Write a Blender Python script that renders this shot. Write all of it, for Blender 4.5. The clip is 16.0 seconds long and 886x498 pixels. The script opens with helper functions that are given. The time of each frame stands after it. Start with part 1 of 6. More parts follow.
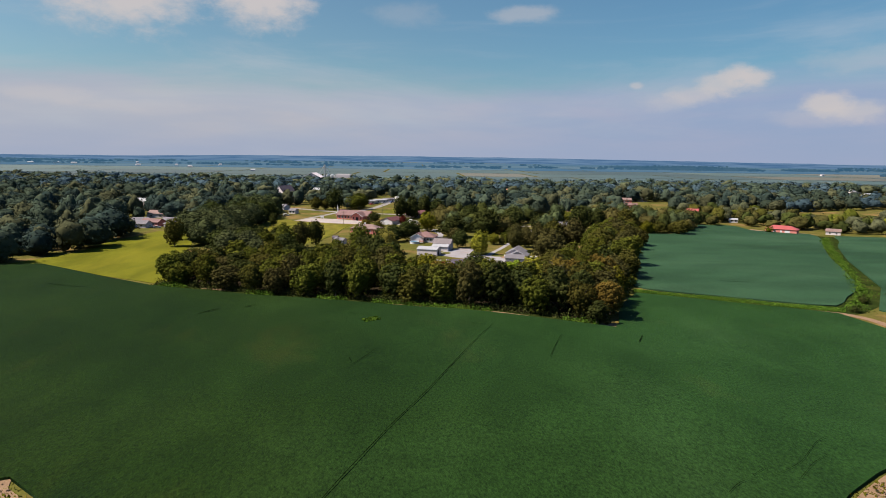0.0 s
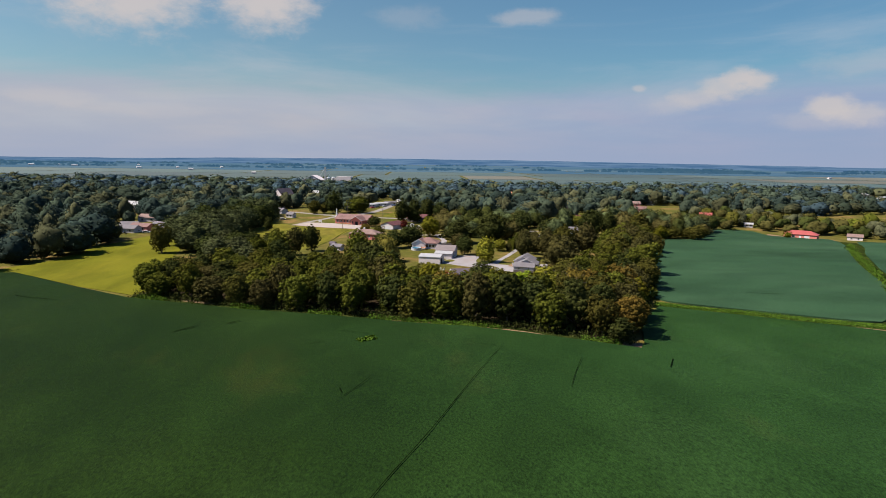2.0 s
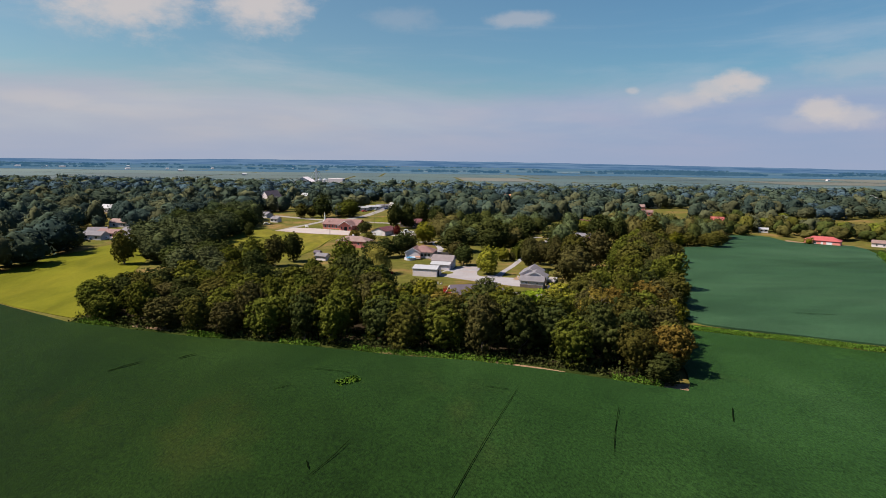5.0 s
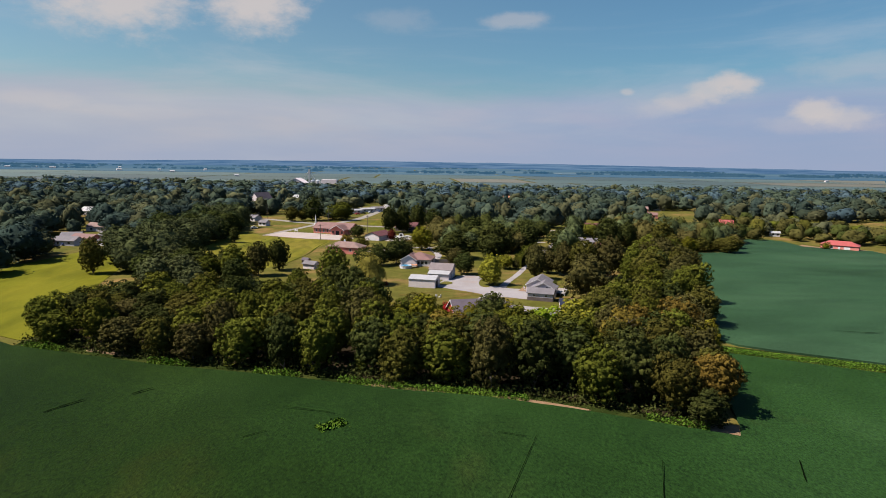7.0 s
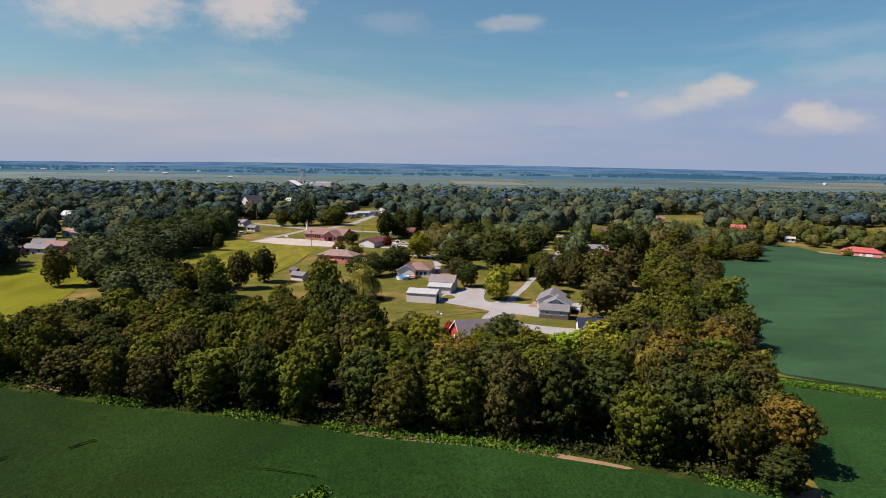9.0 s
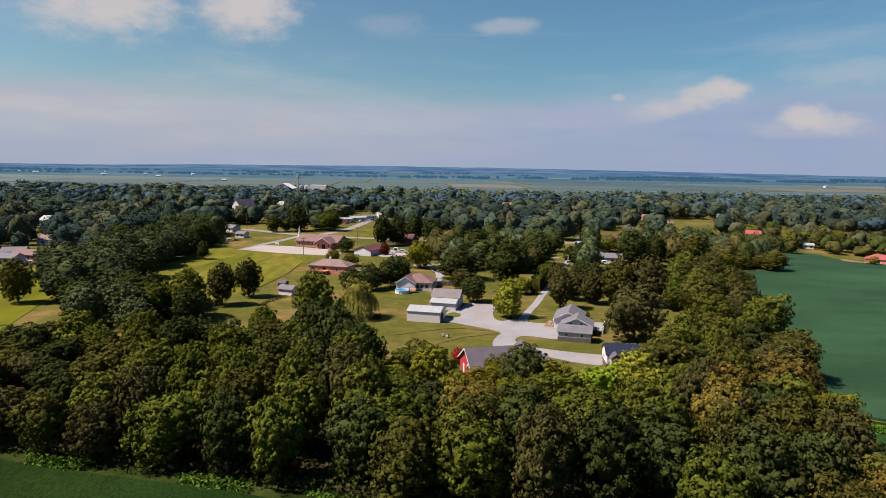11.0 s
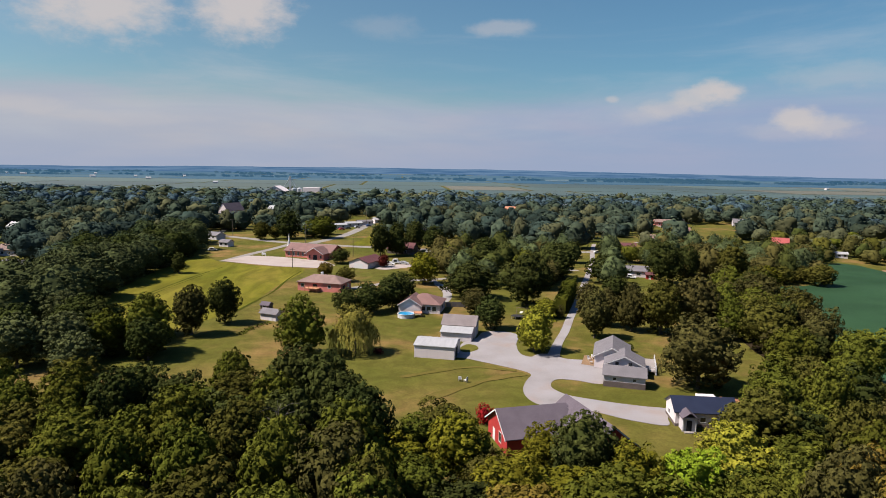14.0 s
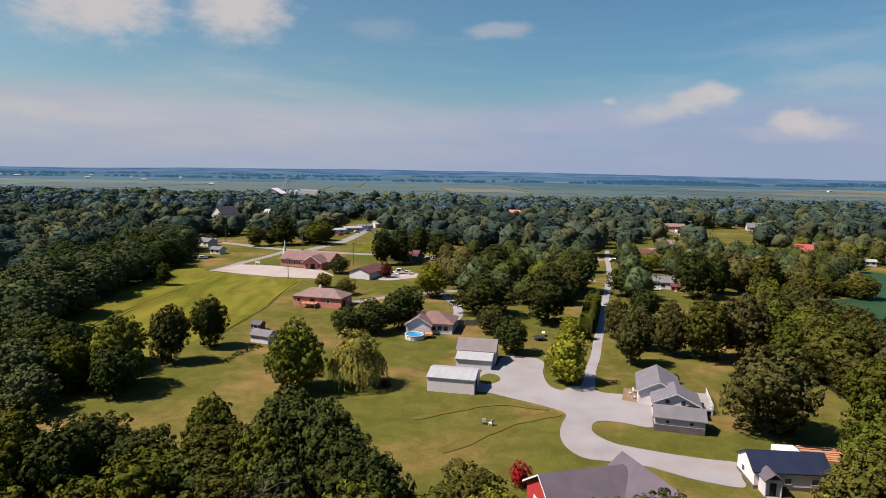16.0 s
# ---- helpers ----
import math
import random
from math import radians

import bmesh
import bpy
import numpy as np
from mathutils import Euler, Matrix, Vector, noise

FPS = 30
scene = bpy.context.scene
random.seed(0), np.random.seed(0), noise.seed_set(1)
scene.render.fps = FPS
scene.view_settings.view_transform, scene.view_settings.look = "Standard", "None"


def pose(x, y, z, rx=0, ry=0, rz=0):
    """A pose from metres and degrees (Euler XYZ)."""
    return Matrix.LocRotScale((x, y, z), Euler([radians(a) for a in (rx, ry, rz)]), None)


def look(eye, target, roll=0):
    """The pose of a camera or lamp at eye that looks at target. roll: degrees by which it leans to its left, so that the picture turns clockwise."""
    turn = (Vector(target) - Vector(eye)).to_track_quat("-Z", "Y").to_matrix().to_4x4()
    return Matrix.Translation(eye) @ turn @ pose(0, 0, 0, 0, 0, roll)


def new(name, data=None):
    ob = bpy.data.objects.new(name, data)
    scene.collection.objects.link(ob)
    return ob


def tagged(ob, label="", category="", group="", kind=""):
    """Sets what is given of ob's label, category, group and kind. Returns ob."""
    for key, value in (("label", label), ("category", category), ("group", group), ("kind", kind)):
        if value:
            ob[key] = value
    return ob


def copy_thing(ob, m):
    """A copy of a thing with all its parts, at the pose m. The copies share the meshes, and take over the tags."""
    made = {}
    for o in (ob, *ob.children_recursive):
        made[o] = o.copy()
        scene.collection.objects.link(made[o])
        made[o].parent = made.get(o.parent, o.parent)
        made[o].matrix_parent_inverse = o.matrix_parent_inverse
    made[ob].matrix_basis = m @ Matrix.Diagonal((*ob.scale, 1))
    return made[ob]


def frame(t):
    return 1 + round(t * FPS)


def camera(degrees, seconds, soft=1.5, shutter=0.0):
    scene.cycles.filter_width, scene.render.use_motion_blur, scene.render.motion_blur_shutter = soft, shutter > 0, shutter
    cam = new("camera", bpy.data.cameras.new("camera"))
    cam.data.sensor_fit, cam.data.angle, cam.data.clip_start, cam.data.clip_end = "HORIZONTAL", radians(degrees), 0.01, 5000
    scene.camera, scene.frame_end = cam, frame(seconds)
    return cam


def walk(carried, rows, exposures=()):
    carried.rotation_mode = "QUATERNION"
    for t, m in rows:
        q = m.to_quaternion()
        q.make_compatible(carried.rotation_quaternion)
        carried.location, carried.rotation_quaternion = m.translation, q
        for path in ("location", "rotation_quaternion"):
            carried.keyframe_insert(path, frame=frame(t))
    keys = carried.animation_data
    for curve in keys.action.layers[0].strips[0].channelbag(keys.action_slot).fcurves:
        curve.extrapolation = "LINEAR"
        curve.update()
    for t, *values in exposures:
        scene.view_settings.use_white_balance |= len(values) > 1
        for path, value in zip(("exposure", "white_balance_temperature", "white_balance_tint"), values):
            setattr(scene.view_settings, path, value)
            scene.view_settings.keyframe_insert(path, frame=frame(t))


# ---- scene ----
from mathutils.geometry import delaunay_2d_cdt

cam = camera(70.0, 16.0, 0.9)
# seconds, eye x y z, heading, tilt and lean in degrees
PATH = [
    (0.0, -0.00, 0.00, 47.01, 2.656, -8.379, 0.745),
    (1.0, 0.20, 9.57, 46.63, 2.441, -8.254, 0.758),
    (2.0, 0.37, 19.47, 46.29, 2.430, -8.140, 0.771),
    (3.0, 0.50, 29.67, 45.98, 2.547, -8.059, 0.784),
    (4.0, 0.56, 40.12, 45.71, 2.736, -8.010, 0.797),
    (5.0, 0.56, 50.80, 45.48, 2.955, -7.976, 0.810),
    (6.0, 0.48, 61.66, 45.28, 3.177, -7.938, 0.822),
    (7.0, 0.32, 72.66, 45.12, 3.390, -7.881, 0.835),
    (8.0, 0.07, 83.78, 45.00, 3.587, -7.796, 0.848),
    (9.0, -0.28, 94.96, 44.91, 3.768, -7.686, 0.861),
    (10.0, -0.75, 106.17, 44.86, 3.939, -7.564, 0.874),
    (11.0, -1.33, 117.38, 44.84, 4.106, -7.448, 0.887),
    (12.0, -2.04, 128.54, 44.87, 4.272, -7.359, 0.900),
    (13.0, -2.89, 139.61, 44.92, 4.437, -7.308, 0.913),
    (14.0, -3.89, 150.57, 45.02, 4.594, -7.287, 0.926),
    (15.0, -5.04, 161.37, 45.15, 4.723, -7.257, 0.939),
    (16.0, -6.36, 171.97, 45.31, 4.795, -7.129, 0.952),
]
walk(cam, [(t, pose(x, y, z, 90 + tilt, 0, -turn) @ pose(0, 0, 0, 0, 0, lean)) for t, x, y, z, turn, tilt, lean in PATH])

# ---- world, sun, exposure ----
SUN_FROM = Vector((-0.99, -0.07, 0.0)).normalized()
SUN_HEIGHT = radians(53)
scene.view_settings.exposure = 1.304


def node_tree(owner):
    owner.use_nodes = True
    t = owner.node_tree
    t.nodes.clear()
    return t


def nd(t, kind, **values):
    n = t.nodes.new(kind)
    for k, v in values.items():
        if k in n.inputs:
            n.inputs[k].default_value = v
    return n


def mth(t, op, a, b=0.0, clamp=False):
    n = t.nodes.new("ShaderNodeMath")
    n.operation, n.use_clamp = op, clamp
    for i, v in enumerate((a, b)):
        if isinstance(v, (int, float)):
            n.inputs[i].default_value = v
        else:
            t.links.new(v, n.inputs[i])
    return n.outputs[0]


def mix(t, fac, a, b, blend="MIX"):
    n = t.nodes.new("ShaderNodeMix")
    n.data_type, n.blend_type = "RGBA", blend
    for i, v in ((0, fac), (6, a), (7, b)):
        if isinstance(v, (int, float)):
            n.inputs[i].default_value = v
        elif isinstance(v, tuple):
            n.inputs[i].default_value = (*v[:3], 1)
        else:
            t.links.new(v, n.inputs[i])
    return n.outputs[2]


def span(t, v, lo, hi, a=0.0, b=1.0):
    n = t.nodes.new("ShaderNodeMapRange")
    n.interpolation_type = "SMOOTHSTEP"
    for i, x in ((1, lo), (2, hi), (3, a), (4, b)):
        n.inputs[i].default_value = x
    t.links.new(v, n.inputs[0])
    return n.outputs[0]


def way_to(turn, up):
    """A direction by its heading and elevation in degrees."""
    a, e = radians(turn), radians(up)
    return Vector((math.sin(a) * math.cos(e), math.cos(a) * math.cos(e), math.sin(e)))


def stretch_cloud(t, where):
    n = t.nodes.new("ShaderNodeMapping")
    n.inputs["Scale"].default_value = (1.0, 1.0, 1.9)
    t.links.new(where, n.inputs[0])
    return n.outputs[0]


def make_world():
    world = bpy.data.worlds.new("sky")
    scene.world = world
    t = node_tree(world)
    sky = t.nodes.new("ShaderNodeTexSky")
    sky.sky_type, sky.sun_disc = "NISHITA", False
    sky.sun_elevation, sky.sun_rotation = SUN_HEIGHT, math.atan2(SUN_FROM.x, SUN_FROM.y)
    sky.air_density, sky.dust_density, sky.ozone_density = 1.0, 1.2, 2.0
    geo = t.nodes.new("ShaderNodeTexCoord")
    where = geo.outputs["Generated"]
    sep = t.nodes.new("ShaderNodeSeparateXYZ")
    t.links.new(where, sep.inputs[0])
    height = sep.outputs[2]
    base = mix(t, 1.0, sky.outputs[0], (0.095, 0.095, 0.095), "MULTIPLY")
    # milky haze low over the land
    stretch = t.nodes.new("ShaderNodeMapping")
    stretch.inputs["Scale"].default_value = (1.0, 1.0, 6.0)
    t.links.new(where, stretch.inputs[0])
    wisp = nd(t, "ShaderNodeTexNoise", Scale=2.6, Detail=6.0, Roughness=0.55)
    t.links.new(stretch.outputs[0], wisp.inputs[0])
    lift = mth(t, "ADD", height, mth(t, "MULTIPLY", mth(t, "SUBTRACT", wisp.outputs[0], 0.5), 0.10))
    haze = span(t, lift, 0.07, 0.135, 0.95, 0.0)
    bank = nd(t, "ShaderNodeTexNoise", Scale=5.0, Detail=4.0, Roughness=0.5)
    t.links.new(stretch.outputs[0], bank.inputs[0])
    eastward = span(t, sep.outputs[0], -0.35, 0.5)
    haze_colour = mix(t, eastward, mix(t, span(t, bank.outputs[0], 0.35, 0.7), (0.43, 0.455, 0.545), (0.505, 0.495, 0.54)), mix(t, span(t, bank.outputs[0], 0.35, 0.7), (0.305, 0.385, 0.565), (0.365, 0.405, 0.565)))
    base = mix(t, 1.0, base, mix(t, eastward, (0.80, 1.0, 1.0), (0.66, 0.97, 1.06)), "MULTIPLY")
    base = mix(t, 1.0, base, mix(t, span(t, height, 0.3, 0.6), (1.0, 1.0, 1.0), (0.62, 0.90, 1.35)), "MULTIPLY")
    col = mix(t, haze, base, haze_colour)
    low = span(t, height, 0.0, 0.06, 0.6, 0.0)
    col = mix(t, low, col, (0.335, 0.40, 0.555))
    # thin high veil
    veil = nd(t, "ShaderNodeTexNoise", Scale=1.7, Detail=8.0, Roughness=0.6, Distortion=0.6)
    t.links.new(stretch.outputs[0], veil.inputs[0])
    col = mix(t, span(t, veil.outputs[0], 0.48, 0.78, 0.0, 0.5), col, mix(t, eastward, (0.50, 0.53, 0.58), (0.42, 0.50, 0.60)))
    # cumulus heaps: heading, elevation, half width, half height in radians, strength
    puff = nd(t, "ShaderNodeTexNoise", Scale=26.0, Detail=9.0, Roughness=0.62)
    t.links.new(stretch_cloud(t, where), puff.inputs[0])
    fine = mth(t, "MULTIPLY", mth(t, "SUBTRACT", puff.outputs[0], 0.5), 1.25)
    for turn, up, wide, tall, strength in CLOUDS:
        mid = way_to(turn, up)
        right = Vector((mid.y, -mid.x, 0)).normalized()
        top = right.cross(mid)
        parts = []
        for axis, size in ((right, wide), (top, tall)):
            dot = t.nodes.new("ShaderNodeVectorMath")
            dot.operation = "DOT_PRODUCT"
            t.links.new(where, dot.inputs[0])
            dot.inputs[1].default_value = axis / size
            parts.append(mth(t, "POWER", dot.outputs["Value"], 2.0))
        front = t.nodes.new("ShaderNodeVectorMath")
        front.operation = "DOT_PRODUCT"
        t.links.new(where, front.inputs[0])
        front.inputs[1].default_value = mid
        ring = mth(t, "SQRT", mth(t, "ADD", parts[0], parts[1]))
        body = span(t, mth(t, "ADD", ring, fine), 0.3, 1.15, strength, 0.0)
        body = mth(t, "MULTIPLY", body, mth(t, "GREATER_THAN", front.outputs["Value"], 0.3))
        col = mix(t, body, col, (0.60, 0.56, 0.56))
    bg = nd(t, "ShaderNodeBackground", Strength=0.40)
    t.links.new(col, bg.inputs[0])
    out = t.nodes.new("ShaderNodeOutputWorld")
    t.links.new(bg.outputs[0], out.inputs[0])


CLOUDS = [
    (-23.4, 12.7, 0.108, 0.066, 0.92), (-13.0, 13.0, 0.080, 0.056, 0.95), (-19.0, 19.0, 0.22, 0.06, 0.6),
    (28.0, 6.4, 0.030, 0.017, 0.85), (26.7, 6.75, 0.026, 0.016, 0.8), (25.4, 6.0, 0.036, 0.018, 0.7), (23.6, 5.2, 0.044, 0.017, 0.5), (21.5, 4.6, 0.05, 0.014, 0.3),
    (33.2, 4.3, 0.036, 0.019, 0.85), (35.3, 3.7, 0.044, 0.017, 0.6), (33.0, 3.3, 0.07, 0.014, 0.25), (19.0, 6.05, 0.011, 0.006, 0.5), (36.0, 7.4, 0.09, 0.02, 0.25),
    (9.5, 12.0, 0.060, 0.014, 0.4), (-0.8, 11.9, 0.06, 0.020, 0.18), (-29.0, 4.2, 0.07, 0.014, 0.3), (-22.0, 3.6, 0.12, 0.012, 0.2),
]
make_world()
lamp = bpy.data.lights.new("sun", "SUN")
lamp.energy, lamp.angle, lamp.color = 5.0, radians(0.6), (1.0, 0.88, 0.77)
sun_dir = SUN_FROM * math.cos(SUN_HEIGHT) + Vector((0, 0, math.sin(SUN_HEIGHT)))
new("sun", lamp).matrix_world = look(sun_dir * 200, (0, 0, 0))

# ---- materials ----
COLOUR_SCALE = 0.69  # one scale for every surface colour, set to balance the strong sun and exposure


def surface(name, colours, scale=1.0, rough=0.8, grain=None, bump=0.0, bump_scale=20.0, metal=0.0, spec=0.3, per_object=0.0, per_island=0.0, through_light=0.0, stretch=(1, 1, 1), blotch=None, turn=0.0, drift=None, mottle=None, sheen=0.0):
    """A rough everyday surface: broad noise between the colours, grain over it, optional blotches, relief and scatter by object or island."""
    m = bpy.data.materials.new(name)
    t = node_tree(m)
    geo = t.nodes.new("ShaderNodeTexCoord")
    place = t.nodes.new("ShaderNodeMapping")
    place.inputs["Scale"].default_value = stretch
    place.inputs["Rotation"].default_value = (0, 0, radians(turn))
    t.links.new(geo.outputs["Object"], place.inputs[0])
    broad = nd(t, "ShaderNodeTexNoise", Scale=scale, Detail=5.0, Roughness=0.55)
    t.links.new(place.outputs[0], broad.inputs[0])
    ramp = t.nodes.new("ShaderNodeValToRGB")
    el = ramp.color_ramp.elements
    while len(el) < len(colours):
        el.new(0.5)
    for i, c in enumerate(colours):
        el[i].position = 0.3 + 0.4 * i / max(1, len(colours) - 1)
        el[i].color = (*(v * COLOUR_SCALE for v in c), 1)
    t.links.new(broad.outputs[0], ramp.inputs[0])
    col = ramp.outputs[0]
    if blotch:
        size, colour, lo, hi = blotch
        spot = nd(t, "ShaderNodeTexNoise", Scale=size, Detail=4.0, Roughness=0.6)
        t.links.new(place.outputs[0], spot.inputs[0])
        col = mix(t, span(t, spot.outputs[0], lo, hi, 0.0, 0.85), col, tuple(v * COLOUR_SCALE for v in colour))
    if mottle:
        size, amount = mottle
        g = nd(t, "ShaderNodeTexNoise", Scale=size, Detail=3.0, Roughness=0.6, Distortion=0.8)
        t.links.new(place.outputs[0], g.inputs[0])
        col = mix(t, 1.0, col, span(t, g.outputs[0], 0.3, 0.7, 1.0 - amount, 1.0 + amount), "MULTIPLY")
    if grain:
        size, amount = grain
        g = nd(t, "ShaderNodeTexNoise", Scale=size, Detail=7.0, Roughness=0.72)
        t.links.new(place.outputs[0], g.inputs[0])
        k = mth(t, "ADD", mth(t, "MULTIPLY", mth(t, "SUBTRACT", g.outputs[0], 0.5), amount * 2), 1.0)
        col = mix(t, 1.0, col, k, "MULTIPLY")
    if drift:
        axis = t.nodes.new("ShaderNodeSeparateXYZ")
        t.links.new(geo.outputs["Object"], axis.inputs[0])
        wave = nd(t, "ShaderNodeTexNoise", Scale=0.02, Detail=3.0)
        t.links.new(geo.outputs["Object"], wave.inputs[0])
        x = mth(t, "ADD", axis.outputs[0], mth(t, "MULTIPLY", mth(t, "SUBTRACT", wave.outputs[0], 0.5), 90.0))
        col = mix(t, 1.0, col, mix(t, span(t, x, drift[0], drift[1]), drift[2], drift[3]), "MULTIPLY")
    if per_object:
        info = t.nodes.new("ShaderNodeObjectInfo")
        k = mth(t, "ADD", mth(t, "MULTIPLY", mth(t, "SUBTRACT", info.outputs["Random"], 0.5), per_object * 2), 1.0)
        col = mix(t, 1.0, col, k, "MULTIPLY")
        hue = t.nodes.new("ShaderNodeHueSaturation")
        t.links.new(mth(t, "ADD", mth(t, "MULTIPLY", mth(t, "FRACT", mth(t, "MULTIPLY", info.outputs["Random"], 17.3)), 0.022), 0.489), hue.inputs["Hue"])
        t.links.new(col, hue.inputs["Color"])
        col = hue.outputs[0]
    if per_island:
        isl = t.nodes.new("ShaderNodeNewGeometry")
        k = mth(t, "ADD", mth(t, "MULTIPLY", mth(t, "SUBTRACT", isl.outputs["Random Per Island"], 0.5), per_island * 2), 1.0)
        col = mix(t, 1.0, col, k, "MULTIPLY")
    p = nd(t, "ShaderNodeBsdfPrincipled", Roughness=rough, Metallic=metal)
    p.inputs["Specular IOR Level"].default_value = spec
    if sheen:
        p.inputs["Sheen Weight"].default_value, p.inputs["Sheen Roughness"].default_value = sheen, 0.4
        p.inputs["Sheen Tint"].default_value = (0.36, 1.0, 0.66, 1.0)
    t.links.new(col, p.inputs["Base Color"])
    if bump:
        b = nd(t, "ShaderNodeTexNoise", Scale=bump_scale, Detail=4.0, Roughness=0.6)
        t.links.new(place.outputs[0], b.inputs[0])
        bn = nd(t, "ShaderNodeBump", Strength=bump, Distance=0.3)
        t.links.new(b.outputs[0], bn.inputs["Height"])
        t.links.new(bn.outputs[0], p.inputs["Normal"])
    shader = p.outputs[0]
    if through_light:
        tr = t.nodes.new("ShaderNodeBsdfTranslucent")
        t.links.new(mix(t, 1.0, col, (1.0, 1.15, 0.6), "MULTIPLY"), tr.inputs[0])
        ms = t.nodes.new("ShaderNodeMixShader")
        ms.inputs[0].default_value = through_light
        t.links.new(shader, ms.inputs[1])
        t.links.new(tr.outputs[0], ms.inputs[2])
        shader = ms.outputs[0]
    out = t.nodes.new("ShaderNodeOutputMaterial")
    t.links.new(shader, out.inputs[0])
    return m


def leafy(name, a, b, c, island=0.24):
    # Distant and remote tints keep the full blue that stands for haze.
    k = (1.0, 1.0, 1.0) if "distant" in name or "remote" in name or "sage" in name else (0.97, 0.935, 0.66)
    up = [(q[0] * k[0], q[1] * k[1], q[2] * k[2]) for q in (a, b, c)]
    return surface(name, up, scale=0.35, rough=0.8, spec=0.0, per_object=0.2, per_island=island, through_light=0.03)


LEAF = {
    "green": leafy("leaf_green", (0.053, 0.066, 0.015), (0.077, 0.090, 0.019), (0.110, 0.120, 0.025)),
    "dark": leafy("leaf_dark_green", (0.028, 0.038, 0.016), (0.040, 0.051, 0.020), (0.058, 0.068, 0.025)),
    "gold": leafy("leaf_yellow_green", (0.084, 0.086, 0.013), (0.110, 0.109, 0.016), (0.138, 0.131, 0.020)),
    "olive": leafy("leaf_olive", (0.050, 0.052, 0.016), (0.070, 0.070, 0.021), (0.096, 0.090, 0.027)),
    "rust": leafy("leaf_rust_brown", (0.096, 0.072, 0.022), (0.128, 0.096, 0.028), (0.152, 0.116, 0.032)),
    "dusk": leafy("leaf_brown_green", (0.048, 0.047, 0.022), (0.062, 0.060, 0.027), (0.080, 0.074, 0.032)),
    "lime": leafy("leaf_bright_green", (0.110, 0.170, 0.016), (0.145, 0.210, 0.022), (0.180, 0.245, 0.030)),
    "willow": leafy("leaf_willow", (0.150, 0.146, 0.042), (0.190, 0.182, 0.054), (0.228, 0.212, 0.064)),
    "sunny": leafy("leaf_sunlit_yellow_green", (0.145, 0.156, 0.024), (0.185, 0.192, 0.031), (0.220, 0.220, 0.036)),
    "sage": leafy("leaf_sage_green", (0.046, 0.058, 0.026), (0.066, 0.078, 0.032), (0.088, 0.100, 0.038), 0.35),
    "plum": leafy("leaf_plum_red", (0.060, 0.012, 0.016), (0.085, 0.016, 0.020), (0.120, 0.022, 0.024)),
    "red": leafy("leaf_burning_red", (0.170, 0.018, 0.016), (0.230, 0.026, 0.020), (0.290, 0.040, 0.026)),
    # Far, far_olive, far_dark and remote carry the blue of distance haze in their colour.
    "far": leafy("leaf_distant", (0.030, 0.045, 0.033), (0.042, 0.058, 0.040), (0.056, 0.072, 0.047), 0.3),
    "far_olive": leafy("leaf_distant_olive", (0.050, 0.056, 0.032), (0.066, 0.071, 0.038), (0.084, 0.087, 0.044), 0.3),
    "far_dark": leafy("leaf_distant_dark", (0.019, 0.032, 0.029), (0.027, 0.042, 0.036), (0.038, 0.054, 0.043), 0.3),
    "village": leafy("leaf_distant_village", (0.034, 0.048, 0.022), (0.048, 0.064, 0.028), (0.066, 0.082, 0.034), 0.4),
    "remote": leafy("leaf_remote_haze_blue", (0.036, 0.064, 0.078), (0.046, 0.076, 0.090), (0.058, 0.090, 0.100), 0.15),
}
BARK = surface("bark", ((0.06, 0.05, 0.04), (0.12, 0.10, 0.085)), 3.0, 0.95, (14.0, 0.4), 0.4, 12.0)
DEADWOOD = surface("bleached_dead_wood", ((0.08, 0.068, 0.06), (0.14, 0.12, 0.105)), 3.0, 0.9, (10.0, 0.3), 0.3, 12.0)
GRASS = surface("mown_grass", ((0.064, 0.073, 0.012), (0.089, 0.086, 0.018), (0.130, 0.101, 0.029)), 0.035, 0.9, (2.2, 0.5), 0.25, 6.0, spec=0.03, blotch=(0.04, (0.200, 0.124, 0.050), 0.50, 0.70), mottle=(0.22, 0.16))
MEADOW = surface("hay_meadow", ((0.088, 0.094, 0.010), (0.120, 0.114, 0.014), (0.152, 0.130, 0.022)), 0.05, 0.9, (1.6, 0.25), 0.25, 4.0, spec=0.03, stretch=(1, 0.3, 1), turn=-20, mottle=(0.12, 0.24))
HAY = surface("bright_hay_meadow", ((0.084, 0.092, 0.006), (0.109, 0.111, 0.008), (0.130, 0.124, 0.010)), 0.05, 0.9, (1.6, 0.25), 0.25, 4.0, spec=0.03, stretch=(1, 0.3, 1), mottle=(0.1, 0.15))
# Drift lightens and blues the canopy eastward: view-dependent sheen and haze in its colour.
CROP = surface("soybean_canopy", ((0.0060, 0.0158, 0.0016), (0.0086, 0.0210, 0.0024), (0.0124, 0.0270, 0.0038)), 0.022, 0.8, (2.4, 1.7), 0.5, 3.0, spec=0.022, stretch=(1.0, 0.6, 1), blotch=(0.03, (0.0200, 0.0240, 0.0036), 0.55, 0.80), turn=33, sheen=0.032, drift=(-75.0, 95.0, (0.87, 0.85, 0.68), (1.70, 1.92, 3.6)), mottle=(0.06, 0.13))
# Lighter and bluer than CROP: distant haze and grazing sheen put into the colour.
CROP_EAST = surface("hazed_soybean_canopy", ((0.0176, 0.046, 0.0204), (0.0232, 0.057, 0.0259), (0.0314, 0.069, 0.0334)), 0.018, 0.8, (2.0, 0.7), 0.5, 3.0, spec=0.05, stretch=(0.45, 1.0, 1), blotch=(0.02, (0.0149, 0.0368, 0.0156), 0.52, 0.7), turn=20, mottle=(0.06, 0.14), sheen=0.02)
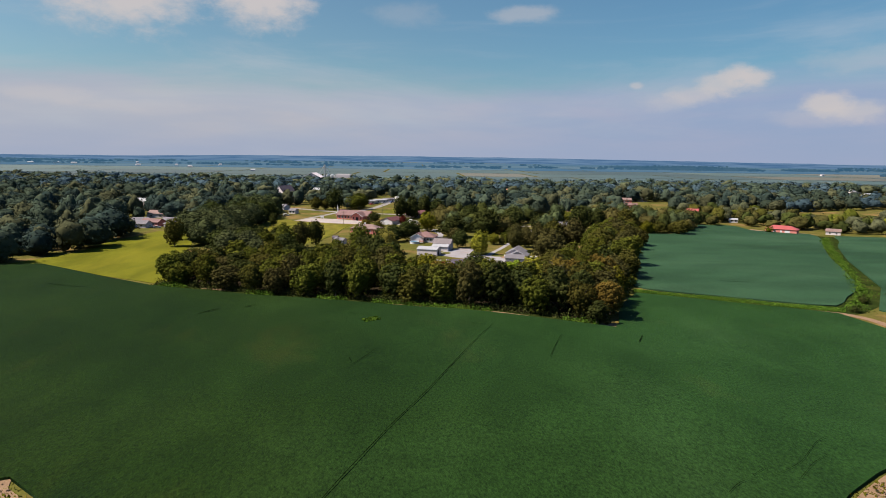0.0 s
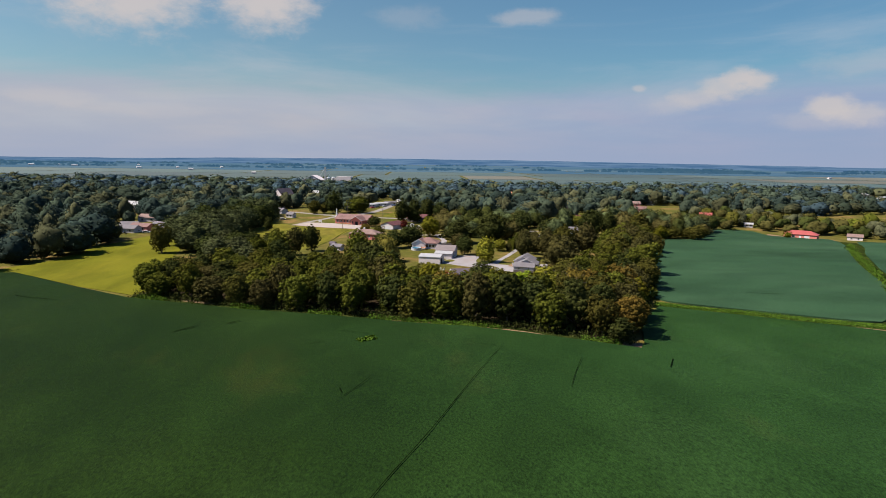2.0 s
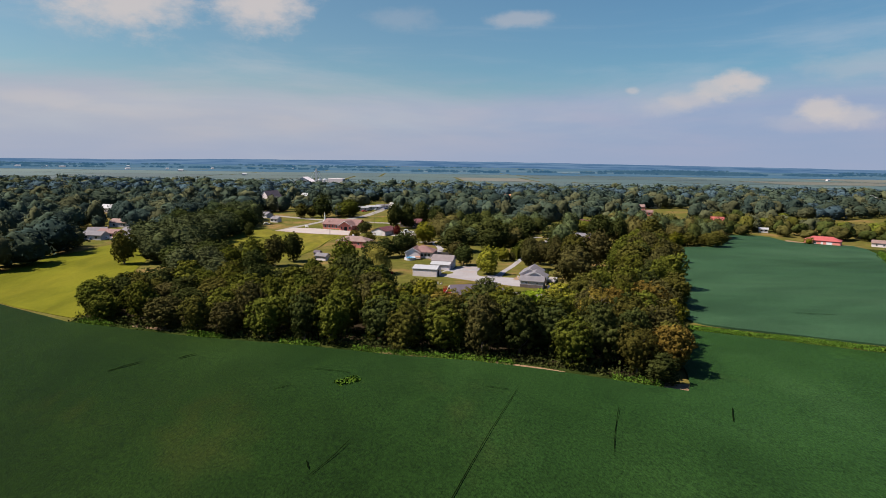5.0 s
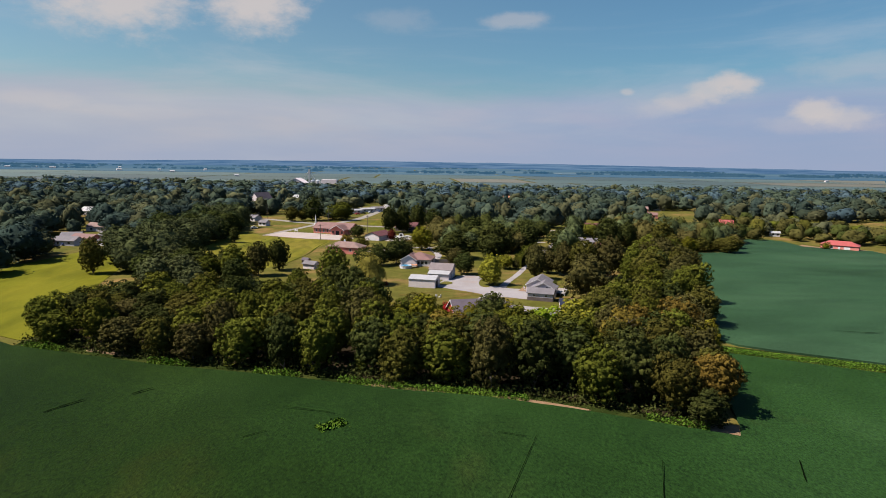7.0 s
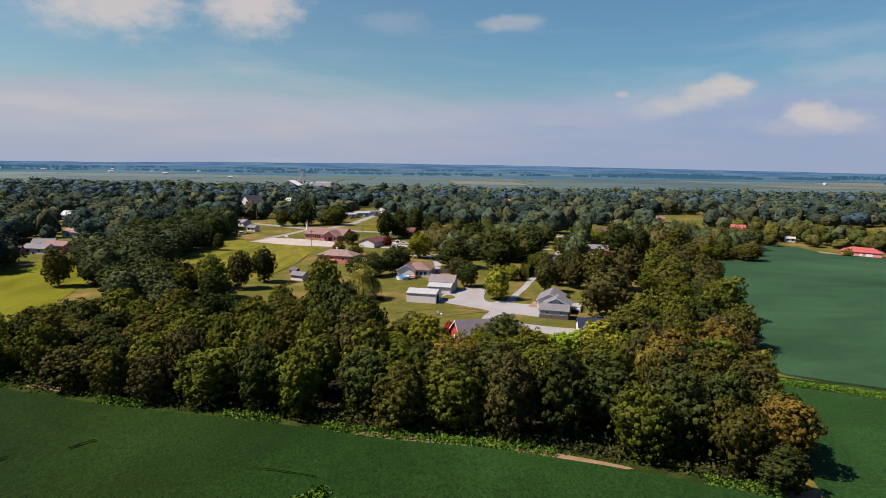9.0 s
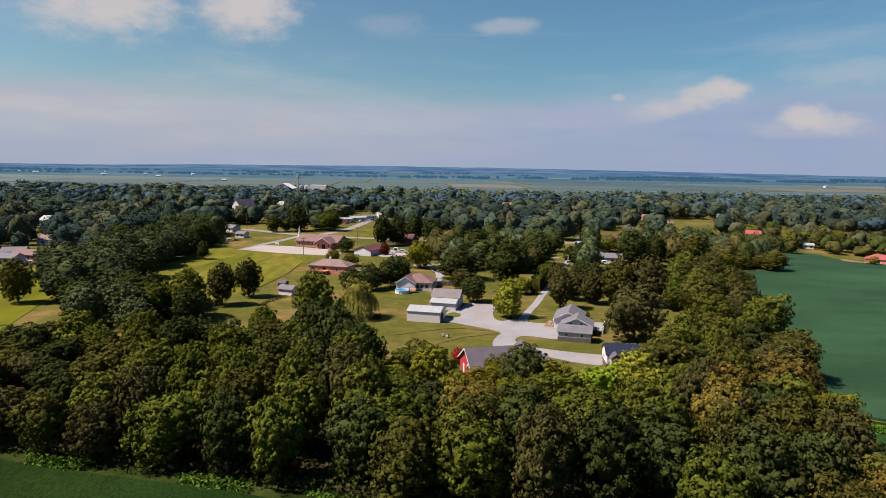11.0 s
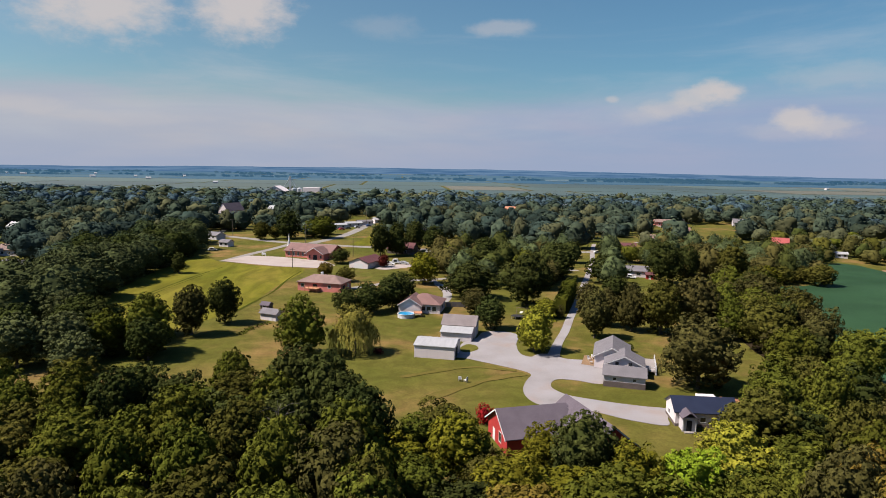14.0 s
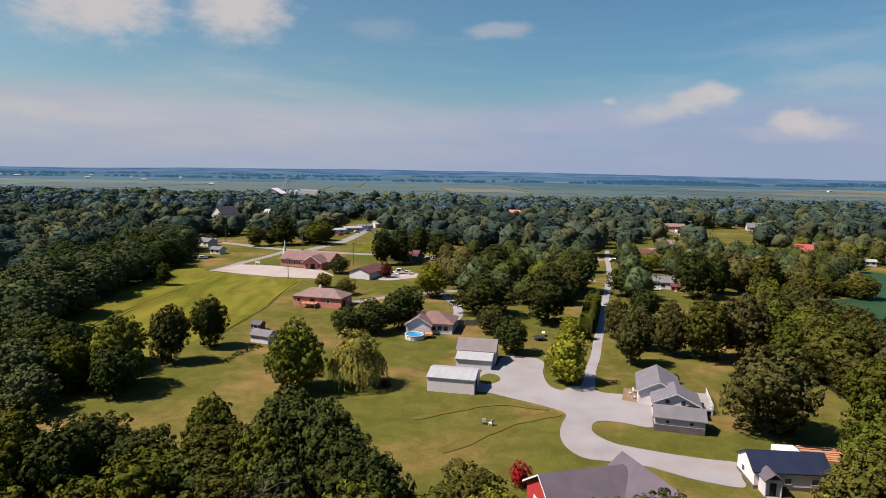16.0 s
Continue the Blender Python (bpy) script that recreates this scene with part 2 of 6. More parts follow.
WEEDS = leafy("leaf_weeds", (0.052, 0.122, 0.020), (0.076, 0.155, 0.026), (0.108, 0.182, 0.034))
GRAVEL = surface("pale_gravel", ((0.21, 0.195, 0.198), (0.247, 0.234, 0.243), (0.273, 0.262, 0.276)), 0.12, 0.95, (3.0, 0.12), 0.3, 8.0, blotch=(0.10, (0.246, 0.202, 0.187), 0.5, 0.7))
ROAD = surface("worn_road", ((0.176, 0.164, 0.152), (0.234, 0.217, 0.199)), 0.2, 0.9, (2.0, 0.15))
SOIL = surface("bare_soil", ((0.166, 0.1, 0.052), (0.236, 0.152, 0.0866)), 0.5, 0.95, (4.0, 0.25), 0.4, 5.0)
# The shade inside the gaps between rows, put into the colour.
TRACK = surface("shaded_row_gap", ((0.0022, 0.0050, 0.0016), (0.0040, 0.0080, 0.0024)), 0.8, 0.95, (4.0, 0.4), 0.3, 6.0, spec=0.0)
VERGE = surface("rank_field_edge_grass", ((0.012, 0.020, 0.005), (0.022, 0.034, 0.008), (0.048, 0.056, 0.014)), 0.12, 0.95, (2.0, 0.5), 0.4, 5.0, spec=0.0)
MOWN_LINE = surface("matted_grass_line", ((0.046, 0.056, 0.010), (0.066, 0.072, 0.014)), 0.3, 0.95, (2.0, 0.4), 0.3, 5.0, spec=0.0)
WORN = surface("worn_dry_grass", ((0.092, 0.086, 0.020), (0.112, 0.094, 0.026), (0.134, 0.102, 0.032)), 0.2, 0.95, (2.0, 0.35), 0.3, 5.0, spec=0.0)
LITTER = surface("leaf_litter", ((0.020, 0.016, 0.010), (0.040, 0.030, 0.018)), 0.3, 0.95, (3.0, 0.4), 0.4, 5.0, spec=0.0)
WHITE = surface("white_siding", ((0.64, 0.576, 0.593), (0.688, 0.624, 0.639)), 0.6, 0.6, (9.0, 0.06), 0.15, 9.0, stretch=(0.1, 0.1, 6))
PALE_ROOF = surface("pale_sheet_metal_roof", ((0.294, 0.299, 0.316), (0.353, 0.358, 0.377)), 0.4, 0.5, (6.0, 0.1), 0.2, 5.0, stretch=(4, 0.3, 4))
WHITE_METAL = surface("white_sheet_metal", ((0.688, 0.62, 0.635), (0.72, 0.656, 0.672)), 0.4, 0.45, (6.0, 0.07), 0.2, 5.0, stretch=(4, 4, 0.2))
TRIM = surface("white_trim", ((0.592, 0.592, 0.614), (0.64, 0.64, 0.664)), 2.0, 0.6)
RED = surface("barn_red_boards", ((0.324, 0.027, 0.0288), (0.396, 0.036, 0.036)), 0.8, 0.65, (8.0, 0.14), 0.2, 8.0, stretch=(5, 5, 0.3))
SLATE = surface("dark_grey_shingle", ((0.0805, 0.0658, 0.0847), (0.106, 0.0878, 0.11)), 0.4, 0.85, (6.0, 0.2), 0.3, 9.0)
GREY_ROOF = surface("grey_shingle", ((0.123, 0.116, 0.13), (0.16, 0.151, 0.168)), 0.4, 0.85, (6.0, 0.16), 0.3, 9.0)
BROWN_ROOF = surface("brown_shingle", ((0.154, 0.0862, 0.0809), (0.2, 0.115, 0.108)), 0.4, 0.85, (6.0, 0.2), 0.3, 9.0)
TAN_ROOF = surface("tan_shingle", ((0.169, 0.112, 0.1), (0.223, 0.15, 0.135)), 0.4, 0.85, (6.0, 0.18), 0.3, 9.0)
MAROON_ROOF = surface("maroon_shingle", ((0.0847, 0.027, 0.0308), (0.115, 0.0385, 0.0423)), 0.4, 0.8, (6.0, 0.2), 0.3, 9.0)
RED_ROOF = surface("red_metal_roof", ((0.300, 0.066, 0.062), (0.360, 0.086, 0.080)), 0.4, 0.5, (5.0, 0.12), 0.2, 6.0)
NAVY = surface("navy_metal_roof", ((0.0112, 0.0152, 0.0352), (0.016, 0.0216, 0.0464)), 0.5, 0.42, (5.0, 0.15), 0.15, 6.0, spec=0.4)
MAUVE_ROOF = surface("mauve_grey_shingle", ((0.150, 0.128, 0.132), (0.196, 0.168, 0.172)), 0.4, 0.85, (6.0, 0.18), 0.3, 9.0)
ORANGE_ROOF = surface("terracotta_roof", ((0.40, 0.17, 0.10), (0.48, 0.22, 0.14)), 0.4, 0.8, (6.0, 0.15), 0.3, 9.0)
BRICK = surface("red_brick", ((0.557, 0.187, 0.157), (0.681, 0.242, 0.202)), 0.7, 0.9, (9.0, 0.2), 0.3, 10.0)
DARK_BRICK = surface("grey_brown_brick", ((0.1, 0.0809, 0.077), (0.146, 0.115, 0.108)), 1.0, 0.9, (9.0, 0.25), 0.3, 10.0)
GREY_WALL = surface("grey_siding", ((0.475, 0.45, 0.483), (0.57, 0.538, 0.571)), 0.6, 0.65, (8.0, 0.08), 0.15, 9.0)
PANE = surface("dark_glass", ((0.02, 0.024, 0.03), (0.035, 0.04, 0.05)), 2.0, 0.12, spec=0.6)
DARK = surface("dark_interior", ((0.012, 0.012, 0.014), (0.02, 0.02, 0.022)), 1.0, 0.9)
CONCRETE = surface("pale_concrete", ((0.218, 0.199, 0.191), (0.269, 0.244, 0.237)), 0.3, 0.9, (3.0, 0.12))
LOT = surface("parking_lot", ((0.296, 0.251, 0.232), (0.361, 0.316, 0.296)), 0.1, 0.9, (1.0, 0.12), blotch=(0.05, (0.234, 0.176, 0.152), 0.52, 0.7))
WOOD = surface("weathered_deck_wood", ((0.34, 0.15, 0.08), (0.46, 0.22, 0.12)), 1.5, 0.8, (10.0, 0.25), 0.2, 10.0)
PLAIN_WOOD = surface("pole_wood", ((0.10, 0.08, 0.06), (0.16, 0.13, 0.10)), 2.0, 0.9, (10.0, 0.3))
STEEL = surface("galvanised_steel", ((0.50, 0.52, 0.54), (0.60, 0.62, 0.64)), 0.6, 0.4, (5.0, 0.1), metal=0.6)
POOL_WATER = surface("pool_water", ((0.015, 0.22, 0.46), (0.03, 0.30, 0.56)), 1.0, 0.08, spec=0.5, bump=0.1, bump_scale=3.0)
CAR_PAINT = {k: surface("car_paint_" + k, (c, tuple(v * 1.06 for v in c)), 1.0, 0.3, spec=0.5) for k, c in
             (("white", (0.75, 0.75, 0.76)), ("silver", (0.42, 0.43, 0.45)), ("black", (0.02, 0.02, 0.024)), ("red", (0.36, 0.02, 0.02)), ("blue", (0.04, 0.08, 0.22)))}
RUBBER = surface("tyre_rubber", ((0.015, 0.015, 0.015), (0.025, 0.025, 0.025)), 4.0, 0.9)
# The blue of distance haze is mixed into this crop colour.
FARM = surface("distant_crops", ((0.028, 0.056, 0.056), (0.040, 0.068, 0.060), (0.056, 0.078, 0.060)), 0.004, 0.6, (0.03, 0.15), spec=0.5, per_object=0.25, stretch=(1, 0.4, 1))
STUBBLE = surface("distant_stubble", ((0.088, 0.090, 0.066), (0.112, 0.108, 0.078)), 0.006, 0.7, (0.03, 0.12), spec=0.4, per_object=0.12)


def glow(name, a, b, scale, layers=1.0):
    """The far rim of the land: its many kilometres of bright air painted as emission."""
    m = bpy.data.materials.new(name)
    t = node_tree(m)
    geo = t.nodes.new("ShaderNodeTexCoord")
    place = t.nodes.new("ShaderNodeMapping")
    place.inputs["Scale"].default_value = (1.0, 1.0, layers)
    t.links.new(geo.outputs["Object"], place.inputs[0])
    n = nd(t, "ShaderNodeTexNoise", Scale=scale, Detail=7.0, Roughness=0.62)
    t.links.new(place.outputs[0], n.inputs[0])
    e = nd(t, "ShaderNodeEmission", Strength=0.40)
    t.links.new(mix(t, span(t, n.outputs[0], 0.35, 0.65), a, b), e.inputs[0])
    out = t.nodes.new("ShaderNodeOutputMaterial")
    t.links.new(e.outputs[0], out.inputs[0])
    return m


# Haze-blue emission for hills, woodlots, plains and pale strips; none of them are lamps.
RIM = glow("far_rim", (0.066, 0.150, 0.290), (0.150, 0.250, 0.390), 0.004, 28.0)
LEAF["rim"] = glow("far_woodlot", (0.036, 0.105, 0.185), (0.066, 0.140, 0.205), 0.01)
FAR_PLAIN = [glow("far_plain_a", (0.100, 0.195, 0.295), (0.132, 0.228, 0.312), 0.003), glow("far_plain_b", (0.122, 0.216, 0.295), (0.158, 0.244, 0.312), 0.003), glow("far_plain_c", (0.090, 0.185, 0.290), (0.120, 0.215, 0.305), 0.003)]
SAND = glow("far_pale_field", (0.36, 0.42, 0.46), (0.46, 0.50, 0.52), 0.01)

# ---- building blocks ----


def mesh_of(bm, name, material):
    data = bpy.data.meshes.new(name)
    bm.to_mesh(data)
    bm.free()
    data.materials.append(material)
    return data


def part(name, bm, material, parent, label=""):
    ob = new(name, mesh_of(bm, name, material))
    ob.parent = parent
    return tagged(ob, label)


def shape(name, verts, faces, material, smooth=False):
    data = bpy.data.meshes.new(name)
    data.from_pydata(verts, [], faces)
    data.materials.append(material)
    if smooth:
        data.shade_smooth()
    return data


def thing(name, m, label, category, group=""):
    ob = new(name)
    ob.matrix_world = m
    return tagged(ob, label, category, group)


def box(x0, x1, y0, y1, z0, z1, bm=None, bevel=0.0):
    bm = bm or bmesh.new()
    vs = [bm.verts.new((x, y, z)) for x in (x0, x1) for y in (y0, y1) for z in (z0, z1)]
    for f in ((0, 1, 3, 2), (4, 6, 7, 5), (0, 4, 5, 1), (2, 3, 7, 6), (0, 2, 6, 4), (1, 5, 7, 3)):
        bm.faces.new([vs[i] for i in f])
    if bevel:
        bmesh.ops.bevel(bm, geom=list(bm.edges), offset=bevel, segments=1, affect="EDGES")
    return bm


def tube(bm, points, radii, sides=6):
    """A tapered tube along points."""
    rings = []
    for i, (p, r) in enumerate(zip(points, radii)):
        p = Vector(p)
        d = (Vector(points[min(i + 1, len(points) - 1)]) - Vector(points[max(i - 1, 0)])).normalized()
        a = d.orthogonal().normalized()
        b = d.cross(a)
        rings.append([bm.verts.new(p + r * (math.cos(k * math.tau / sides) * a + math.sin(k * math.tau / sides) * b)) for k in range(sides)])
    for u, v in zip(rings, rings[1:]):
        for k in range(sides):
            bm.faces.new((u[k], u[(k + 1) % sides], v[(k + 1) % sides], v[k]))
    bm.faces.new(rings[-1])
    bm.faces.new(rings[0][::-1])
    return bm


def bump2(x, y, cx, cy, sx, sy):
    return math.exp(-((x - cx) / sx) ** 2 - ((y - cy) / sy) ** 2)


def land(x, y):
    """Height of the ground: nearly level, a low swell in the near field and a dip at its eastern corner, falling away beyond the eastern field."""
    return 0.6 * bump2(x, y, 0, 160, 45, 50) - 1.5 * bump2(x, y, 85, 195, 38, 50) - 5.5 * bump2(x, y, 300, 455, 90, 75)


def inside(p, poly):
    x, y, odd = p[0], p[1], False
    for (ax, ay), (bx, by) in zip(poly, poly[1:] + poly[:1]):
        if (ay > y) != (by > y) and x < (bx - ax) * (y - ay) / (by - ay) + ax:
            odd = not odd
    return odd


def rounded(poly, steps=4, closed=True):
    """A smooth line through the points."""
    n, out = len(poly), []
    for i in range(n if closed else n - 1):
        q = [Vector(poly[(i + k) % n] if closed else poly[min(max(i + k, 0), n - 1)]) for k in (-1, 0, 1, 2)]
        for s in range(steps):
            u = s / steps
            out.append(tuple(0.5 * (2 * q[1] + (q[2] - q[0]) * u + (2 * q[0] - 5 * q[1] + 4 * q[2] - q[3]) * u * u + (3 * q[1] - q[0] - 3 * q[2] + q[3]) * u ** 3)))
    if not closed:
        out.append(tuple(poly[-1]))
    return out


def ribbon(line, widths):
    """The outline of a band along a line."""
    left, right = [], []
    for i, p in enumerate(line):
        d = Vector(line[min(i + 1, len(line) - 1)]) - Vector(line[max(i - 1, 0)])
        n = Vector((-d.y, d.x)).normalized() * (widths[min(i, len(widths) - 1)] / 2)
        left.append((p[0] + n.x, p[1] + n.y))
        right.append((p[0] - n.x, p[1] - n.y))
    return left + right[::-1]


def drape(name, poly, lift, material, step=8.0, skirt=0.0, rough=0.0, kind="structure"):
    """A sheet over the land inside an outline, lifted, with its edge brought down by skirt."""
    xs, ys = [p[0] for p in poly], [p[1] for p in poly]
    pts = [Vector(p) for p in poly]
    edges = [(i, (i + 1) % len(poly)) for i in range(len(poly))]
    x = min(xs) + step / 2
    while x < max(xs):
        y = min(ys) + step / 2
        while y < max(ys):
            q = (x + random.uniform(-0.3, 0.3) * step, y + random.uniform(-0.3, 0.3) * step)
            if inside(q, poly):
                pts.append(Vector(q))
            y += step
        x += step
    v, e, f, *_ = delaunay_2d_cdt(pts, edges, [], 1, 0.01)
    verts = [(p.x, p.y, land(p.x, p.y) + lift + rough * noise.noise((p.x * 0.13, p.y * 0.13, 0))) for p in v]
    faces = [tuple(t) for t in f]
    if skirt:
        n, k = len(verts), len(poly)
        loop = list(range(k))
        verts += [verts[i] for i in loop] + [(verts[i][0], verts[i][1], verts[i][2] - skirt) for i in loop]
        faces += [(n + i, n + (i + 1) % k, n + k + (i + 1) % k, n + k + i) for i in loop]
    return tagged(new(name, shape(name, verts, faces, material, True)), kind=kind)


# ---- ground and fields ----


def ground():
    def line(lo, hi, step, a, b):
        out, grow, v = list(np.arange(lo, hi + 0.1, step)), step, hi
        while v < b:
            grow *= 1.35
            v = min(v + grow, b)
            out.append(v)
        grow, v = step, lo
        while v > a:
            grow *= 1.35
            v = max(v - grow, a)
            out.insert(0, v)
        return out

    xs, ys = line(-320, 400, 8, -4900, 4900), line(-120, 720, 8, -3500, 4900)
    verts = [(x, y, land(x, y)) for y in ys for x in xs]
    w = len(xs)
    faces = [(j * w + i, j * w + i + 1, (j + 1) * w + i + 1, (j + 1) * w + i) for j in range(len(ys) - 1) for i in range(w - 1)]
    tagged(new("ground", shape("ground", verts, faces, GRASS, True)), "mown and rough grass over level farm country", "ground", kind="structure")


ground()
FRONT = [(-93, 223.8), (-53, 208.4), (-25, 200.2), (-2, 191.8), (15, 188), (30, 182.6), (57, 171)]
near_field = [(-900, 330), (-330, 300), (-172, 264.5), (-155, 267), (-118, 241), *FRONT, (60, 177), (64, 190), (72, 207), (80, 219), (99, 209), (121, 194), (132, 186), (134, 166),
              (150, 150), (160, 120), (130, 96), (100, 94), (82, 93), (70, 86.4), (62, 81), (54, 74), (40, 20), (-20, 38), (-44, 77), (-51, 82.4), (-58, 88), (-80, 80), (-120, 20), (-500, -60), (-900, -60)]
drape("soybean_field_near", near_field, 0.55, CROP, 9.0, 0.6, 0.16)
east_field = [(84, 238), (86, 226), (102, 216.5), (125, 202), (138, 196), (150, 208), (170, 231), (200, 291), (222.8, 331), (249.8, 374.6), (277.8, 430.5), (252.2, 438.3), (241.1, 441), (244.2, 466.4), (224.3, 468.4), (195.8, 441.4), (168, 392), (148, 389), (133, 375), (113, 319), (97, 272)]
drape("soybean_field_east", rounded(east_field, 2), 0.55, CROP_EAST, 9.0, 0.6, 0.16)
drape("soybean_field_far_east", [(148, 190), (175, 225), (206, 288), (231, 331.2), (284.5, 413), (334.4, 386.1), (520, 360), (700, 330), (700, 60), (260, 40), (178, 90), (172, 130), (160, 168)], 0.5, CROP_EAST, 16.0, 0.55, 0.2)
drape("hay_meadow", [(-153, 386), (-160, 340), (-157, 300), (-170, 266), (-155, 268.5), (-118, 242.5), (-94, 229), (-90, 236), (-104, 280), (-115, 330), (-128, 372), (-140, 392)], 0.12, HAY, 8.0, 0.1)
drape("hay_meadow_village", rounded([(-98, 470), (-103, 420), (-100, 372), (-92, 338), (-70, 318), (-52, 350), (-47, 390), (-42, 430), (-60, 436), (-86, 452)], 3), 0.05, MEADOW, 8.0)

# matted lines and worn bands in the grass
for line, wide, mat in (([(-52.5, 344), (-49, 363.7), (-46.6, 377), (-45.4, 402.7), (-43, 424)], 0.9, MOWN_LINE), ([(-91.3, 345.8), (-88.4, 375.8), (-85.5, 397.5), (-82.8, 413.7), (-78.6, 432.4)], 0.8, MOWN_LINE), ([(-89.3, 345.8), (-86.4, 375.8), (-83.5, 397.5), (-80.8, 413.7)], 0.5, MOWN_LINE),
                        ([(25.6, 284.6), (18.5, 281.6), (10.2, 275.6), (1.9, 269.2)], 2.4, WORN), ([(-2, 283), (8, 287.4), (16, 289.4), (24, 286.4)], 1.5, WORN)):
    smooth = rounded(line, 10, False)
    drape("worn_grass_band", ribbon(smooth, [wide * (0.8 + 0.3 * math.sin(0.31 * i) + 0.15 * math.sin(0.83 * i)) for i in range(len(smooth))]), 0.1, mat, 5.0)

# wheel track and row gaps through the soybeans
# Dark strips laid on the canopy stand in for the shade in these gaps.
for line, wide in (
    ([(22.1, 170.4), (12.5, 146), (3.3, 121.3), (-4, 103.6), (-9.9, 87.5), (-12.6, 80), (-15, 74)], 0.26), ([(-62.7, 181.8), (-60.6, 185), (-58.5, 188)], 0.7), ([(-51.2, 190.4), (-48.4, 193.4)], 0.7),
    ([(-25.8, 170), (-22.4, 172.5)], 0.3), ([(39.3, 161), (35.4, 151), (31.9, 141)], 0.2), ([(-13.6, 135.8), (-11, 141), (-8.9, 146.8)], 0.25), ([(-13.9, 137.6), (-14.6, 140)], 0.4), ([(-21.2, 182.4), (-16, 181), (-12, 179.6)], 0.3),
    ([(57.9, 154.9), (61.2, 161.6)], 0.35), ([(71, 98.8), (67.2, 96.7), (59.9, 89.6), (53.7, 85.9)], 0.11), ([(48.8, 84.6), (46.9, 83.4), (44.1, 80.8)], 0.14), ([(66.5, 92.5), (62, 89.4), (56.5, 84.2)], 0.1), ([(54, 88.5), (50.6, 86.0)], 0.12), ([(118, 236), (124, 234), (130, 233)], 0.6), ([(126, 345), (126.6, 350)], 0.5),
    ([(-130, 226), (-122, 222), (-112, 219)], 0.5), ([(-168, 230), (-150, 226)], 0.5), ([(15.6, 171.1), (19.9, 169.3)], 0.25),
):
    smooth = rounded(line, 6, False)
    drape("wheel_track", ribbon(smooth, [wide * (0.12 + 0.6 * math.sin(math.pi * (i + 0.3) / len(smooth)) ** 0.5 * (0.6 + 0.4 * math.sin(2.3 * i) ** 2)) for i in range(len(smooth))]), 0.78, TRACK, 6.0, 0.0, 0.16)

# bare soil at the field's edges
for poly in ([(44, 175.6), (51, 172.8), (57, 169.6), (61, 171.2), (62, 175.4), (59, 176.6), (52, 175.6)], [(-8, 194.0), (0, 190.8), (7, 189.4), (8, 191.2), (0, 194), (-6, 196)], [(17, 187.2), (26, 183.8), (34, 180.6), (35, 182.2), (27, 186), (19, 189)],
             [(112, 198.4), (122, 191.6), (132, 185.4), (136, 178), (137, 164), (146, 150), (149, 151), (140, 166), (138.6, 180), (134, 187.6), (123, 194.2), (113, 200.4)], [(-74, 220.0), (-68, 217.6), (-62, 215.4), (-62, 216.8), (-72, 221)],
             [(56, 75), (62, 80), (70, 85.6), (82, 92), (100, 92), (90, 70), (70, 60)], [(-60, 88), (-56.6, 85.4), (-51.6, 81.6), (-46, 78), (-60, 66), (-80, 78)], [(244.3, 445), (247.4, 427.9), (275.8, 423.4), (279.9, 439.9), (258.9, 446.2), (250.6, 456.7)]):
    drape("bare_soil", rounded(poly, 3), 0.14, SOIL, 3.0, 0.1, 0.1)

# far farmland, strip by strip
def far_farmland():
    rows = [(1080, 1250), (1250, 1480), (1480, 1760), (1760, 2150), (2150, 2650), (2650, 3300), (3300, 4200)]
    for a, b in rows:
        x = -1.15 * b
        while x < 1.15 * b:
            w = random.uniform(0.35, 0.9) * (b - a) * 1.6
            pick = random.random()
            east = x + w / 2 > 0.08 * a and x + w / 2 < 0.42 * a
            # Beyond 2100 m the strips take the haze-coloured emission.
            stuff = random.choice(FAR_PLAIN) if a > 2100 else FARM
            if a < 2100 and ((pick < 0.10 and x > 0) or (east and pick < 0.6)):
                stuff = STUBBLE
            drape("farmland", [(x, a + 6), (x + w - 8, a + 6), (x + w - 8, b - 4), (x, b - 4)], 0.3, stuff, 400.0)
            x += w


# roads, drives and the parking lot
lane = rounded([(34.0, 294), (39.5, 309), (44.8, 321.5), (51, 338), (58.6, 357), (67, 380), (77.4, 407), (92, 446), (107, 492), (120, 530)], 4, False)
drape("gravel_lane", ribbon(lane, [3.4, 3.2, 2.8, 2.6, 2.4]), 0.07, GRAVEL, 4.0, 0.05)
drive = [(14, 296), (20, 291.2), (25, 287), (26.8, 284.0), (25, 280), (23.2, 275), (22.9, 270), (24.6, 266), (28.6, 264.4), (33.3, 262.8), (36.2, 260.6), (39.5, 258.0), (45.3, 255.4), (47, 259), (49.5, 262.8), (44.5, 264.6),
         (39.5, 266.6), (34, 269.4), (31.2, 271.4), (29.4, 275.2), (30.2, 278.8), (32.4, 280.6), (36, 279.6), (41.2, 277.4), (44.5, 286), (46, 292), (42.5, 294), (38, 295.2), (34.5, 299), (31.8, 299.2), (29.6, 297),
         (27.6, 300), (28.2, 308), (30.4, 317), (27, 321), (21.5, 320.5), (18.5, 314), (15.5, 312), (13.2, 306), (11.2, 298)]
drape("gravel_drive", rounded(drive, 4), 0.08, GRAVEL, 3.0, 0.06)
drape("gravel_island", rounded([(12.8, 303.6), (14.5, 301), (17.6, 303.5), (17.5, 307), (15.2, 308)], 4), 0.11, GRASS, 2.0)
